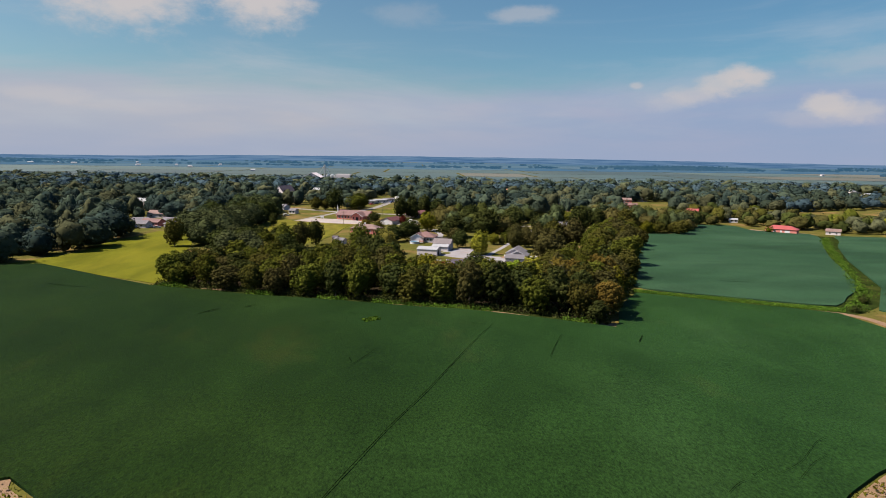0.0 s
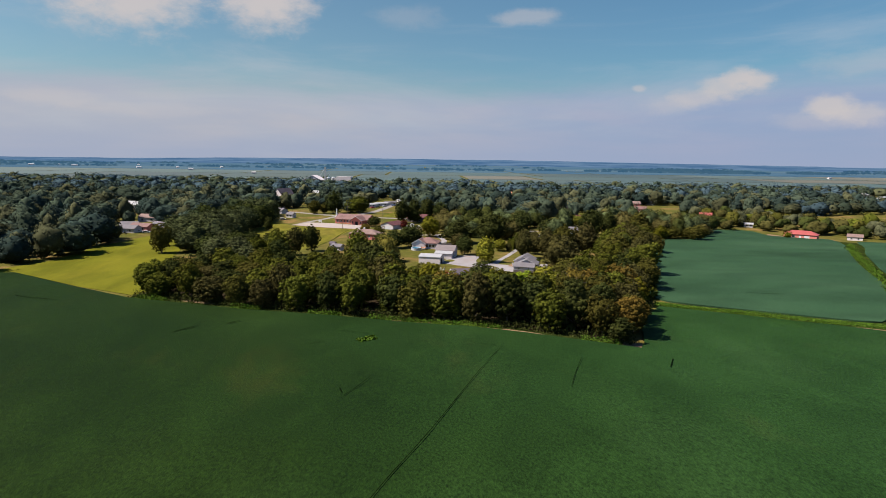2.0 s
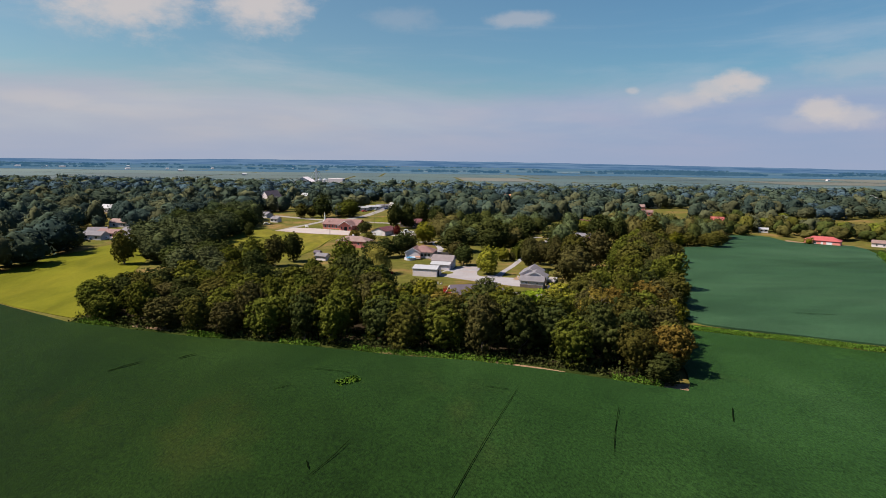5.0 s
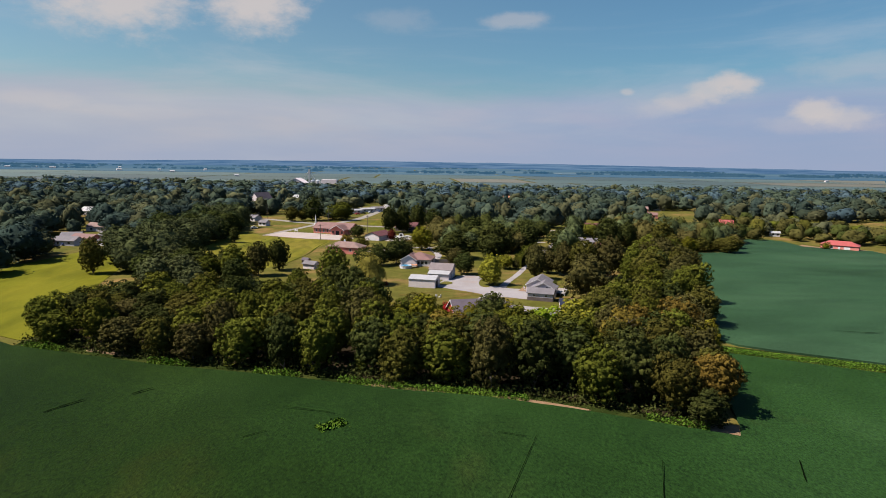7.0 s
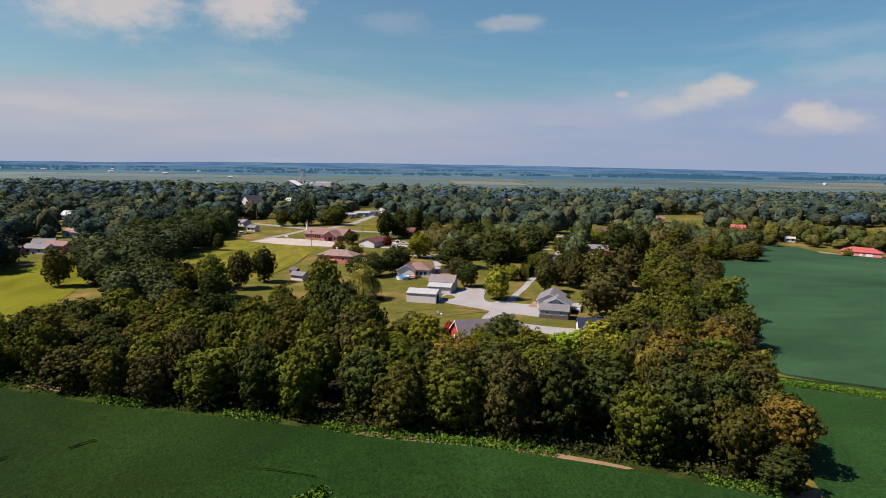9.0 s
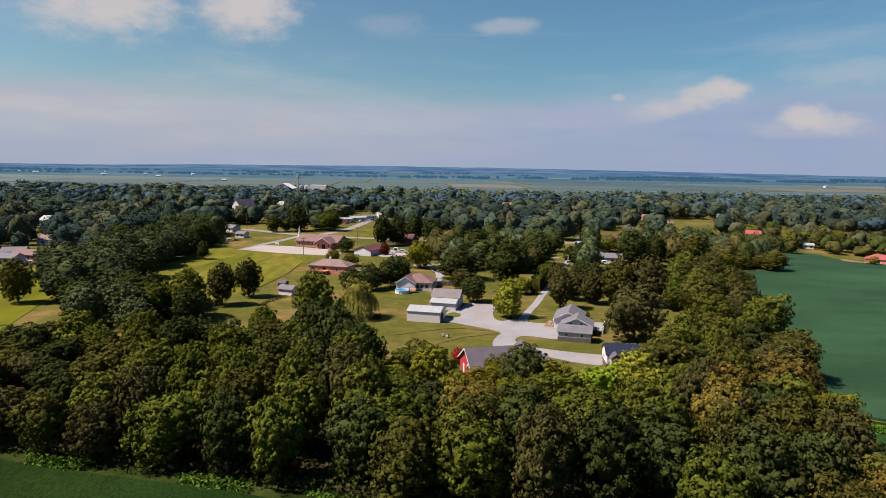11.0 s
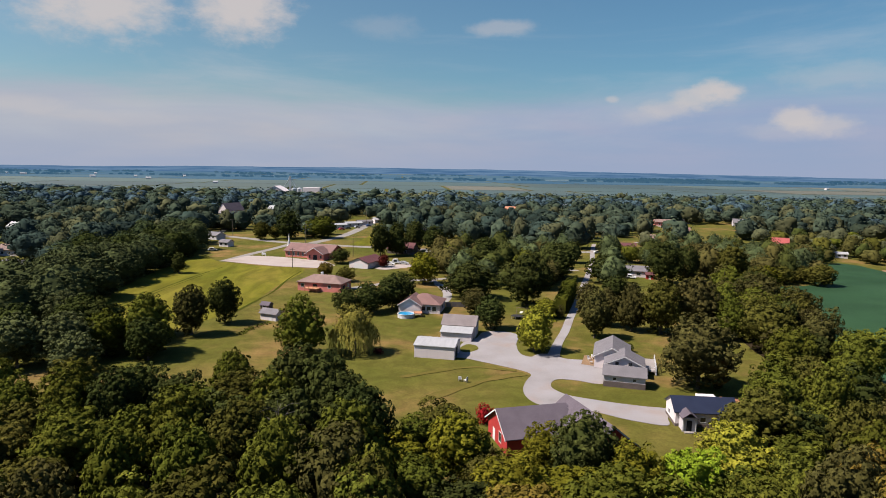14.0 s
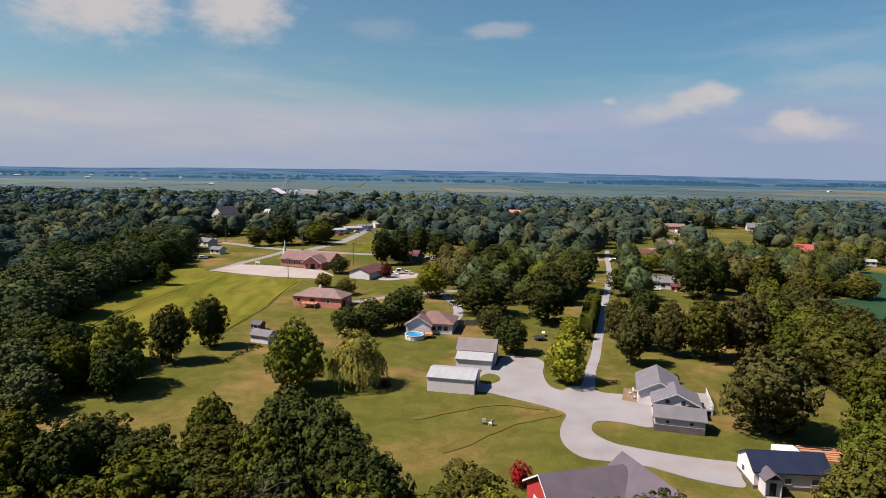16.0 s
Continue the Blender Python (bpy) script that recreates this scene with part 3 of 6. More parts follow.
for line, wide, mat in (([(-300, 672), (-170, 590), (-106, 556), (-73, 531), (-48, 519), (-22, 509), (20, 497), (60, 486), (107, 492), (150, 500), (200, 520)], 6.5, ROAD),
                        ([(-52, 522), (-46, 538), (-37, 562), (-29, 605), (-22, 655), (-10, 720)], 6.5, ROAD), ([(-83, 451), (-76, 476), (-68, 500), (-62, 522)], 4.5, ROAD),
                        ([(-20, 384), (-10, 392), (0, 400), (14, 404), (30, 412), (52, 425), (80, 428)], 3.6, ROAD), ([(8, 352), (14, 362), (16, 380), (12, 402)], 3.2, GRAVEL),
                        ([(190, 545), (200, 590), (214, 640), (222, 690)], 4.0, ROAD), ([(150, 540), (190, 545), (223, 534), (214, 512)], 4.0, GRAVEL), ([(-108, 556), (-118, 580), (-126, 640)], 4.0, ROAD)):
    drape("village_road", ribbon(rounded(line, 5, False), [wide]), 0.07, mat, 6.0, 0.05)
drape("parking_lot", [(-84, 452), (-68, 443), (-55, 436.5), (-33, 431), (-30, 440), (-36, 453), (-58, 466), (-66, 469), (-76, 470)], 0.08, LOT, 6.0, 0.05)
drape("lawn_patch_church", [(-30, 514), (-20, 560), (-12, 620), (4, 600), (0, 520)], 0.05, MEADOW, 10.0)
drape("house_drive", rounded([(-8, 428), (0, 432), (10, 440), (8, 446), (-4, 442), (-12, 434)], 3), 0.08, LOT, 4.0)


# ---- trees ----


def icosphere(level):
    bm = bmesh.new()
    bmesh.ops.create_icosphere(bm, subdivisions=level, radius=1.0)
    v = np.array([q.co for q in bm.verts])
    f = np.array([[q.index for q in g.verts] for g in bm.faces])
    bm.free()
    return v, f


BALL = {k: icosphere(k) for k in (1, 2, 3)}


def unit(v):
    return v / np.maximum(np.linalg.norm(v, axis=-1, keepdims=True), 1e-6)


def canopy(rng, tall, wide, foot, lobes, tufts, leaves, leaf, body=2, egg=0.42, lump=0.3, uneven=(0.74, 1.1), lean=0.0, heart_size=0.68, knobs=0.2):
    """Vertices, triangles and normals of a full crown: bulging lobes set with tufts, each a spray of leaf clumps round a shaded heart."""
    zc, rx = foot + (tall - foot) * egg, wide / 2
    k = np.arange(lobes)
    up = 1 - 1.9 * (k + 0.5) / lobes
    az = k * 2.39996 + rng.uniform(-0.6, 0.6, lobes)
    flat = np.sqrt(np.maximum(0, 1 - up * up))
    mids = unit(np.stack([np.cos(az) * flat, np.sin(az) * flat, up], 1) + rng.normal(size=(lobes, 3)) * 0.16)
    high = rng.uniform(*uneven, lobes)
    reach = math.sqrt(4 * math.pi / lobes) * rng.uniform(0.65, 1.1, lobes)
    ph = rng.uniform(0, math.tau, 4)

    def skin(d):
        low = np.minimum(d[:, 2], 0)
        turn = np.arctan2(d[:, 1], d[:, 0])
        side = rx * (1 - 0.1 * low) * (1 + 0.10 * np.sin(2 * turn + ph[0] + 2 * d[:, 2]) + 0.08 * np.sin(3 * turn + ph[1] - 3 * d[:, 2]))
        rise = np.where(d[:, 2] > 0, (tall - zc) * (1 + 0.07 * np.sin(turn + ph[2])), zc - foot)
        stretch = np.stack([side, side, rise], 1)
        ang = np.arccos(np.clip(d @ mids.T, -1, 1)) / reach
        swell = np.where(ang < 1, high * (1 - lump + lump * np.sqrt(np.maximum(0, 1 - ang * ang))), 0)
        near = swell.argmax(1)
        r = np.maximum(swell.max(1), 0.9 * (1 - lump))[:, None]
        p = d * r * stretch
        heart = mids[near] * (high[near] * 0.66)[:, None] * stretch
        return p, unit(unit(p - heart) + unit(d / stretch) * 0.5 + np.array([0, 0, 0.05]))

    bv, bf = BALL[body]
    core, core_n = skin(unit(bv))
    core = core * rng.uniform(1.0 - knobs, 1.0 + knobs * 0.3, (len(core), 1))
    flat_n = np.cross(core[bf[:, 1]] - core[bf[:, 0]], core[bf[:, 2]] - core[bf[:, 0]])
    rough_n = np.zeros_like(core)
    for i in range(3):
        np.add.at(rough_n, bf[:, i], flat_n)
    core_n = unit(unit(rough_n) * 0.75 + core_n * 0.25)
    k = np.arange(tufts)
    up = 1 - 1.96 * (k + 0.5) / tufts
    flat = np.sqrt(1 - up * up)
    d = unit(np.stack([np.cos(k * 2.39996 + ph[3]) * flat, np.sin(k * 2.39996 + ph[3]) * flat, up], 1) + rng.normal(size=(tufts, 3)) * (1.1 / math.sqrt(tufts)))
    p, n = skin(d)
    size = 0.62 * math.sqrt(4 * math.pi * (rx * rx * (tall - foot) / 2) ** (2 / 3) / tufts) * rng.uniform(0.65, 1.25, (tufts, 1))
    p = p * rng.uniform(0.74, 1.04, (tufts, 1))
    cards = tufts * leaves
    p, n, size = np.repeat(p, leaves, 0), np.repeat(n, leaves, 0), np.repeat(size, leaves, 0)
    off = unit(rng.normal(size=(cards, 3)) + n * 0.7)
    p = p + off * size * rng.uniform(0.5, 1.05, (cards, 1)) * np.array([1, 1, 0.85])
    face = unit(off + n * 0.6 + rng.normal(size=(cards, 3)) * 0.35)
    a = unit(np.cross(face, rng.normal(size=(cards, 3))))
    b = np.cross(face, a)
    s = leaf * rng.uniform(0.5, 1.3, (cards, 1))
    tri = np.stack([p - a * s - b * s * 0.5, p + a * s - b * s * 0.5, p + b * s + face * s * 0.2], 1).reshape(-1, 3)
    v = np.concatenate([core * heart_size, tri]) + np.array([0, 0, zc])
    v[:, 0] += lean * v[:, 2]
    f = np.concatenate([bf, np.arange(cards * 3).reshape(-1, 3) + len(core)])
    return v, f, np.concatenate([core_n, np.repeat(unit(off * 1.0 + n * 0.4 + face * 0.25), 3, 0)])


def quick_mesh(name, v, f, material, picks=None, normals=None):
    data = bpy.data.meshes.new(name)
    data.vertices.add(len(v))
    data.vertices.foreach_set("co", v.astype(np.float32).ravel())
    data.loops.add(f.size)
    data.loops.foreach_set("vertex_index", f.astype(np.int32).ravel())
    data.polygons.add(len(f))
    data.polygons.foreach_set("loop_start", np.arange(0, f.size, 3, dtype=np.int32))
    data.update(calc_edges=True)
    data.validate()
    for m in material if isinstance(material, list) else [material]:
        data.materials.append(m)
    if picks is not None:
        data.polygons.foreach_set("material_index", picks.astype(np.int32))
    if normals is not None:
        data.normals_split_custom_set_from_vertices(normals.astype(np.float32))
    return data


def trunk_mesh(rng, tall, wide, foot):
    bm = bmesh.new()
    r = 0.022 * tall + 0.05
    top = tall * 0.8
    tube(bm, [(0, 0, -0.3), (0, 0, foot * 0.5), (rng.uniform(-0.2, 0.2), rng.uniform(-0.2, 0.2), foot), (rng.uniform(-0.5, 0.5), rng.uniform(-0.5, 0.5), top)], [r * 1.35, r, r * 0.85, r * 0.2], 7)
    for i in range(6):
        a = i * 1.05 + rng.uniform(0, 0.6)
        z = foot * rng.uniform(0.75, 1.0) + (top - foot) * i / 8
        out = wide * rng.uniform(0.24, 0.38)
        tube(bm, [(0, 0, z), (math.cos(a) * out * 0.5, math.sin(a) * out * 0.5, z + out * 0.35), (math.cos(a) * out, math.sin(a) * out, z + out * 0.95)], [r * 0.45, r * 0.3, r * 0.08], 5)
    return mesh_of(bm, "trunk", BARK)


SHAPES = {}


def tree_meshes(kind, variant, tint):
    """Trunk and crown of one of a few forms, in one of the leaf tints."""
    key = (kind, variant)
    if key not in SHAPES:
        rng = np.random.default_rng(100 + variant + 17 * len(kind))
        tall, wide, foot, lobes, tufts, leaves, leaf, body, lump, uneven = {
            "near": (14, 10.5, 0.2, 30, 290, 23, 0.27, 2, 0.42, (0.64, 1.14)), "mid": (14, 11, 0.4, 26, 200, 14, 0.33, 2, 0.34, (0.72, 1.1)), "slim": (14, 6.6, 0.6, 30, 200, 17, 0.24, 2, 0.34, (0.72, 1.12)),
            "low": (5, 6.0, -0.3, 20, 100, 15, 0.19, 2, 0.28, (0.78, 1.08)), "oval": (14, 10.6, 0.1, 34, 300, 22, 0.27, 2, 0.26, (0.76, 1.1))}[kind]
        lean = rng.uniform(-0.02, 0.02)
        egg = rng.uniform(0.42, 0.54)
        v, f, nor = canopy(rng, tall, wide * rng.uniform(0.92, 1.08), foot, lobes, tufts, leaves, leaf, body, egg, lump, uneven, lean, 0.8 if kind == "oval" else 0.68)
        SHAPES[key] = (v, f, trunk_mesh(rng, tall, wide, max(foot, 0.6)), {}, nor)
    v, f, trunk, made, nor = SHAPES[key]
    if tint not in made:
        made[tint] = quick_mesh("crown", v, f, LEAF[tint], None, nor)
    return trunk, made[tint]


BASE_HEIGHT = {"near": 14.6, "mid": 14.6, "slim": 14.6, "low": 5.2, "oval": 14.6}
BASE_WIDTH = {"near": 11.2, "mid": 11.8, "slim": 7.2, "low": 6.4, "oval": 11.8}
MADE_TREES = {}
TINT_WORD = {"green": "mid-green", "dark": "dark green", "gold": "yellow-green", "olive": "olive green", "rust": "rust-brown", "dusk": "brownish green", "lime": "bright green", "plum": "plum red", "red": "bright red", "far": "dark green", "sunny": "sunlit yellow-green", "willow": "pale green", "sage": "sage-green"}


def tree(x, y, tall, wide, tint="green", kind="near", variant=0, group="trees of the village", label=""):
    turn = (x * 37 + y * 91) % 360
    s = Matrix.Diagonal((wide / BASE_WIDTH[kind], wide / BASE_WIDTH[kind], tall / BASE_HEIGHT[kind], 1))
    m = pose(x, y, land(x, y) - 0.05, 0, 0, turn) @ s
    shrub = kind == "low"
    key = (kind, variant, tint, group, label)
    if key not in MADE_TREES:
        trunk, leaves = tree_meshes(kind, variant, tint)
        words = label or f"leafy {TINT_WORD[tint]} " + ("shrub rounded in outline, in grass" if shrub else "broadleaf tree with a full uneven crown")
        ob = thing("shrub" if shrub else "tree", m, words, "shrub" if shrub else "tree", group)
        for name, data in (("trunk", trunk), ("crown", leaves)):
            o = new(name, data)
            o.parent = ob
        MADE_TREES[key] = ob
        return ob
    first = MADE_TREES[key]
    return copy_thing(first, m @ Matrix.Diagonal([1 / v for v in first.scale] + [1]))


def scatter(poly, gap, seed, tries=9000, keep=None):
    """Points inside an outline at least gap apart."""
    rng = random.Random(seed)
    xs, ys = [p[0] for p in poly], [p[1] for p in poly]
    cell, out = {}, []
    for _ in range(tries):
        p = (rng.uniform(min(xs), max(xs)), rng.uniform(min(ys), max(ys)))
        if not inside(p, poly) or (keep and not keep(p)):
            continue
        i, j = int(p[0] // gap), int(p[1] // gap)
        if any((p[0] - q[0]) ** 2 + (p[1] - q[1]) ** 2 < gap * gap for a in (-1, 0, 1) for b in (-1, 0, 1) for q in cell.get((i + a, j + b), ())):
            continue
        cell.setdefault((i, j), []).append(p)
        out.append(p)
    return out


def weighted(rng, table):
    r = rng.random() * sum(w for _, w in table)
    for k, w in table:
        r -= w
        if r <= 0:
            return k
    return table[-1][0]


# the wood between field and village
WOOD_WEST = [(-92, 228.5), (-53, 213.2), (-25, 205), (-4, 197.5), (-9, 226), (-7, 245), (-14, 256), (-30, 262), (-62, 263), (-88, 262)]
WOOD_MID = [(-4, 197.5), (15, 192.6), (30, 187.2), (54, 177.5), (60, 190), (68, 212), (70, 226), (60, 228), (50, 221), (40, 226), (30, 232), (20, 237), (6, 238), (-9, 226)]
WOOD_EAST = [(68, 212), (80, 232), (94, 270), (116, 330), (132, 372), (122, 380), (104, 352), (94, 326), (88, 300), (86, 282), (72, 262), (66, 244), (60, 228), (70, 226)]
WOOD_MIX = (("green", 44), ("dark", 20), ("olive", 24), ("dusk", 9), ("gold", 2))


EDGE_TREES = ((53.0, 175.4, 7.6, 6.5, "dark", "slim"), (58, 183, 13, 10, "rust", "near"), (61, 189, 12, 9, "olive", "near"), (66, 204, 13, 9, "gold", "near"), (70, 214, 11, 8, "gold", "near"),
                                   (23.1, 232.6, 12.3, 10.2, "dark", "oval"), (18.6, 239.0, 8.0, 7.0, "gold", "near"), (5.7, 237, 11.2, 10.2, "gold", "near"), (4.1, 247, 9.2, 8.6, "olive", "near"), (27.6, 225.4, 11.3, 9.0, "gold", "near"), (34.7, 225, 11.2, 9.0, "lime", "near"), (44.6, 231.5, 11.3, 11, "sunny", "near"), (53.4, 242, 12.8, 11.4, "olive", "near"), (13.7, 235, 5.2, 7.4, "gold", "near"), (-2.5, 233.6, 9.0, 8.8, "gold", "near"),
                                   (-1, 241, 9.0, 8, "green", "near"), (48.5, 223, 11.0, 9, "green", "near"), (31, 218, 8, 7, "gold", "near"), (57.6, 246.6, 11.4, 9, "green", "near"), (62, 249, 12.6, 11, "green", "near"), (66, 256, 13, 11, "green", "near"), (60, 240, 10, 9, "dark", "near"), (55, 233, 9, 9, "green", "near"))


def wood():
    rng = random.Random(5)
    for poly, gap, seed in ((WOOD_WEST, 7.4, 1), (WOOD_MID, 7.3, 2), (WOOD_EAST, 7.5, 3)):
        for x, y in scatter(poly, gap, seed, keep=lambda p: all((p[0] - q[0]) ** 2 + (p[1] - q[1]) ** 2 > 30 for q in EDGE_TREES)):
            tint = weighted(rng, WOOD_MIX)
            tall = rng.uniform(11.5, 15.5) if poly is not WOOD_EAST else rng.uniform(9, 15.6)
            if poly is WOOD_MID:
                tall = rng.uniform(12.2, 16.8)
                tint = weighted(rng, (("green", 28), ("olive", 26), ("dark", 14), ("dusk", 16), ("gold", 6), ("rust", 4)))
            if poly is WOOD_MID and x > 38 and y < 205:
                tint = weighted(rng, (("green", 3), ("dark", 3), ("dusk", 3), ("olive", 2)))
            if poly is WOOD_EAST:
                tint = weighted(rng, (("green", 36), ("dark", 22), ("olive", 20), ("dusk", 20)) if y < 265 else (("green", 16), ("dark", 18), ("olive", 24), ("dusk", 40)))
            if poly is WOOD_WEST:
                tall = rng.uniform(8.4, 12.8) + 3.4 * max(0, min(1, (x + 75) / 55))
            if poly is WOOD_MID and -2 < x < 42 and y > 204:
                tall = min(tall, max(6.4, 15.2 - (y - 204) * 0.27)) * rng.uniform(0.88, 1.05)
            if poly is WOOD_MID and x < 20 and y > 222:
                tint = weighted(rng, (("gold", 4), ("green", 2), ("olive", 2)))
            if poly is WOOD_WEST and x > -24 and y > 236:
                tall, tint = tall * 1.06, weighted(rng, (("dark", 3), ("green", 2)))
            kind = "near" if y < 300 else "mid"
            tree(x, y, tall, rng.uniform(8.2, 12.4), tint, kind, rng.randrange(6), "trees of the wood belt", f"{TINT_WORD[tint]} broadleaf tree in the dense wood belt")
    for x, y, h, w, tint, kind in EDGE_TREES:
        tree(x, y, h, w, tint, kind, int(x) % 3, "trees of the wood belt", f"{TINT_WORD[tint]} tree at the edge of the wood belt")


wood()
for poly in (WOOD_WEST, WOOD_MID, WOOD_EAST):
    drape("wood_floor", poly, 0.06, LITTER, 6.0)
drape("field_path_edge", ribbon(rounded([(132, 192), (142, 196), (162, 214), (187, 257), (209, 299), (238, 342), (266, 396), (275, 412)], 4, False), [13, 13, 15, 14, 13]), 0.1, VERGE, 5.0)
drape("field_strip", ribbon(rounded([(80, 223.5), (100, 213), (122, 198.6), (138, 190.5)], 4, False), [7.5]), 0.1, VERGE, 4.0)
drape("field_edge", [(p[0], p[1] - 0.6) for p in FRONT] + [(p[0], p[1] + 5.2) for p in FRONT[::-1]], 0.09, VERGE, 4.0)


def cards_at(rng, n, place, size, up=0.6):
    """Loose leaf clumps: n of them, at place(rng) -> x, y, z."""
    p = np.array([place(rng) for _ in range(n)])
    face = rng.normal(size=(n, 3)) + np.array([0, 0, up])
    face /= np.linalg.norm(face, axis=1)[:, None]
    a = np.cross(face, rng.normal(size=(n, 3)))
    a /= np.linalg.norm(a, axis=1)[:, None]
    b = np.cross(face, a)
    s = size * rng.uniform(0.5, 1.3, (n, 1))
    v = np.stack([p - a * s, p - b * s * 0.6, p + a * s, p + b * s * 0.6], 1).reshape(-1, 3)
    k = np.arange(n)[:, None] * 4
    return v, np.concatenate([k + [0, 1, 2], k + [0, 2, 3]])


def weed_strip(name, line, width, tall, n, material, seed, label, size=0.45, gaps=0.0, lift=0.0):
    rng = np.random.default_rng(seed)
    line = [Vector(p) for p in line]
    lengths = np.array([(b - a).length for a, b in zip(line, line[1:])])

    def place(r):
        while True:
            i = r.choice(len(lengths), p=lengths / lengths.sum())
            u = r.uniform()
            p = line[i].lerp(line[i + 1], u)
            d = (line[i + 1] - line[i]).normalized()
            bulk = noise.noise((p.x * 0.09, p.y * 0.09, seed)) * 0.5 + 0.5
            if bulk < gaps:
                continue
            o = r.normal() * width * 0.4 * (0.5 + bulk)
            x, y = p.x - d.y * o, p.y + d.x * o
            return x, y, land(x, y) + lift + r.uniform(0.05, 1) ** 1.4 * tall * (0.3 + bulk) * max(0.15, 1 - abs(o) / width)

    v, f = cards_at(rng, n, place, size)
    tagged(new(name, quick_mesh(name, v, f, material)), label, "undergrowth", kind="stuff")


weed_strip("weeds", [(p[0], p[1] + 1.3) for p in FRONT], 2.4, 2.2, 6000, WEEDS, 3, "bright green weeds along the wood's edge", 0.24, 0.45)
weed_strip("undergrowth", [(p[0], p[1] + 4.4) for p in FRONT], 2.4, 3.0, 5200, LEAF["dark"], 4, "dark undergrowth beneath the wood's first trees", 0.34, 0.12)
weed_strip("undergrowth", [(p[0], p[1] + 9) for p in FRONT], 3.4, 3.6, 4000, LEAF["dark"], 13, "dark undergrowth deeper inside the wood belt", 0.4, 0.05)
weed_strip("weeds", [(80, 223), (100, 213), (122, 198.4), (137, 190)], 2.8, 1.5, 9000, WEEDS, 6, "bright green weedy strip between two soybean fields", 0.2, 0.3)
weed_strip("weeds", [(140, 190), (160, 215), (185, 258), (206, 296), (234.1, 347.6), (257.2, 381.5)], 4.6, 2.0, 6000, WEEDS, 7, "bright weeds along a field path", 0.34)
weed_strip("weeds", [(-14, 172.6), (-12, 174), (-10, 175.8)], 2.2, 1.3, 420, WEEDS, 8, "patch of tall weeds in the soybeans", 0.3, lift=0.45)
weed_strip("undergrowth", [(66, 205), (84, 236), (97, 272), (118, 330), (136, 378)], 3.0, 4.0, 3600, LEAF["green"], 9, "green undergrowth along the wood's eastern edge", 0.55)
weed_strip("undergrowth", [(-62, 88), (-52, 80), (-44, 74)], 3.0, 0.9, 300, LEAF["gold"], 10, "sparse weeds on a bare field corner", 0.3)
weed_strip("undergrowth", [(54, 73), (62, 79), (70, 84), (84, 91)], 3.0, 0.8, 500, LEAF["gold"], 11, "yellowing weeds on a bare field corner", 0.35)
weed_strip("garden_plants", [(-44.6, 318.6), (-43, 325), (-38.8, 332.0)], 1.4, 1.0, 260, LEAF["green"], 12, "row of low garden plants on the lawn", 0.3)


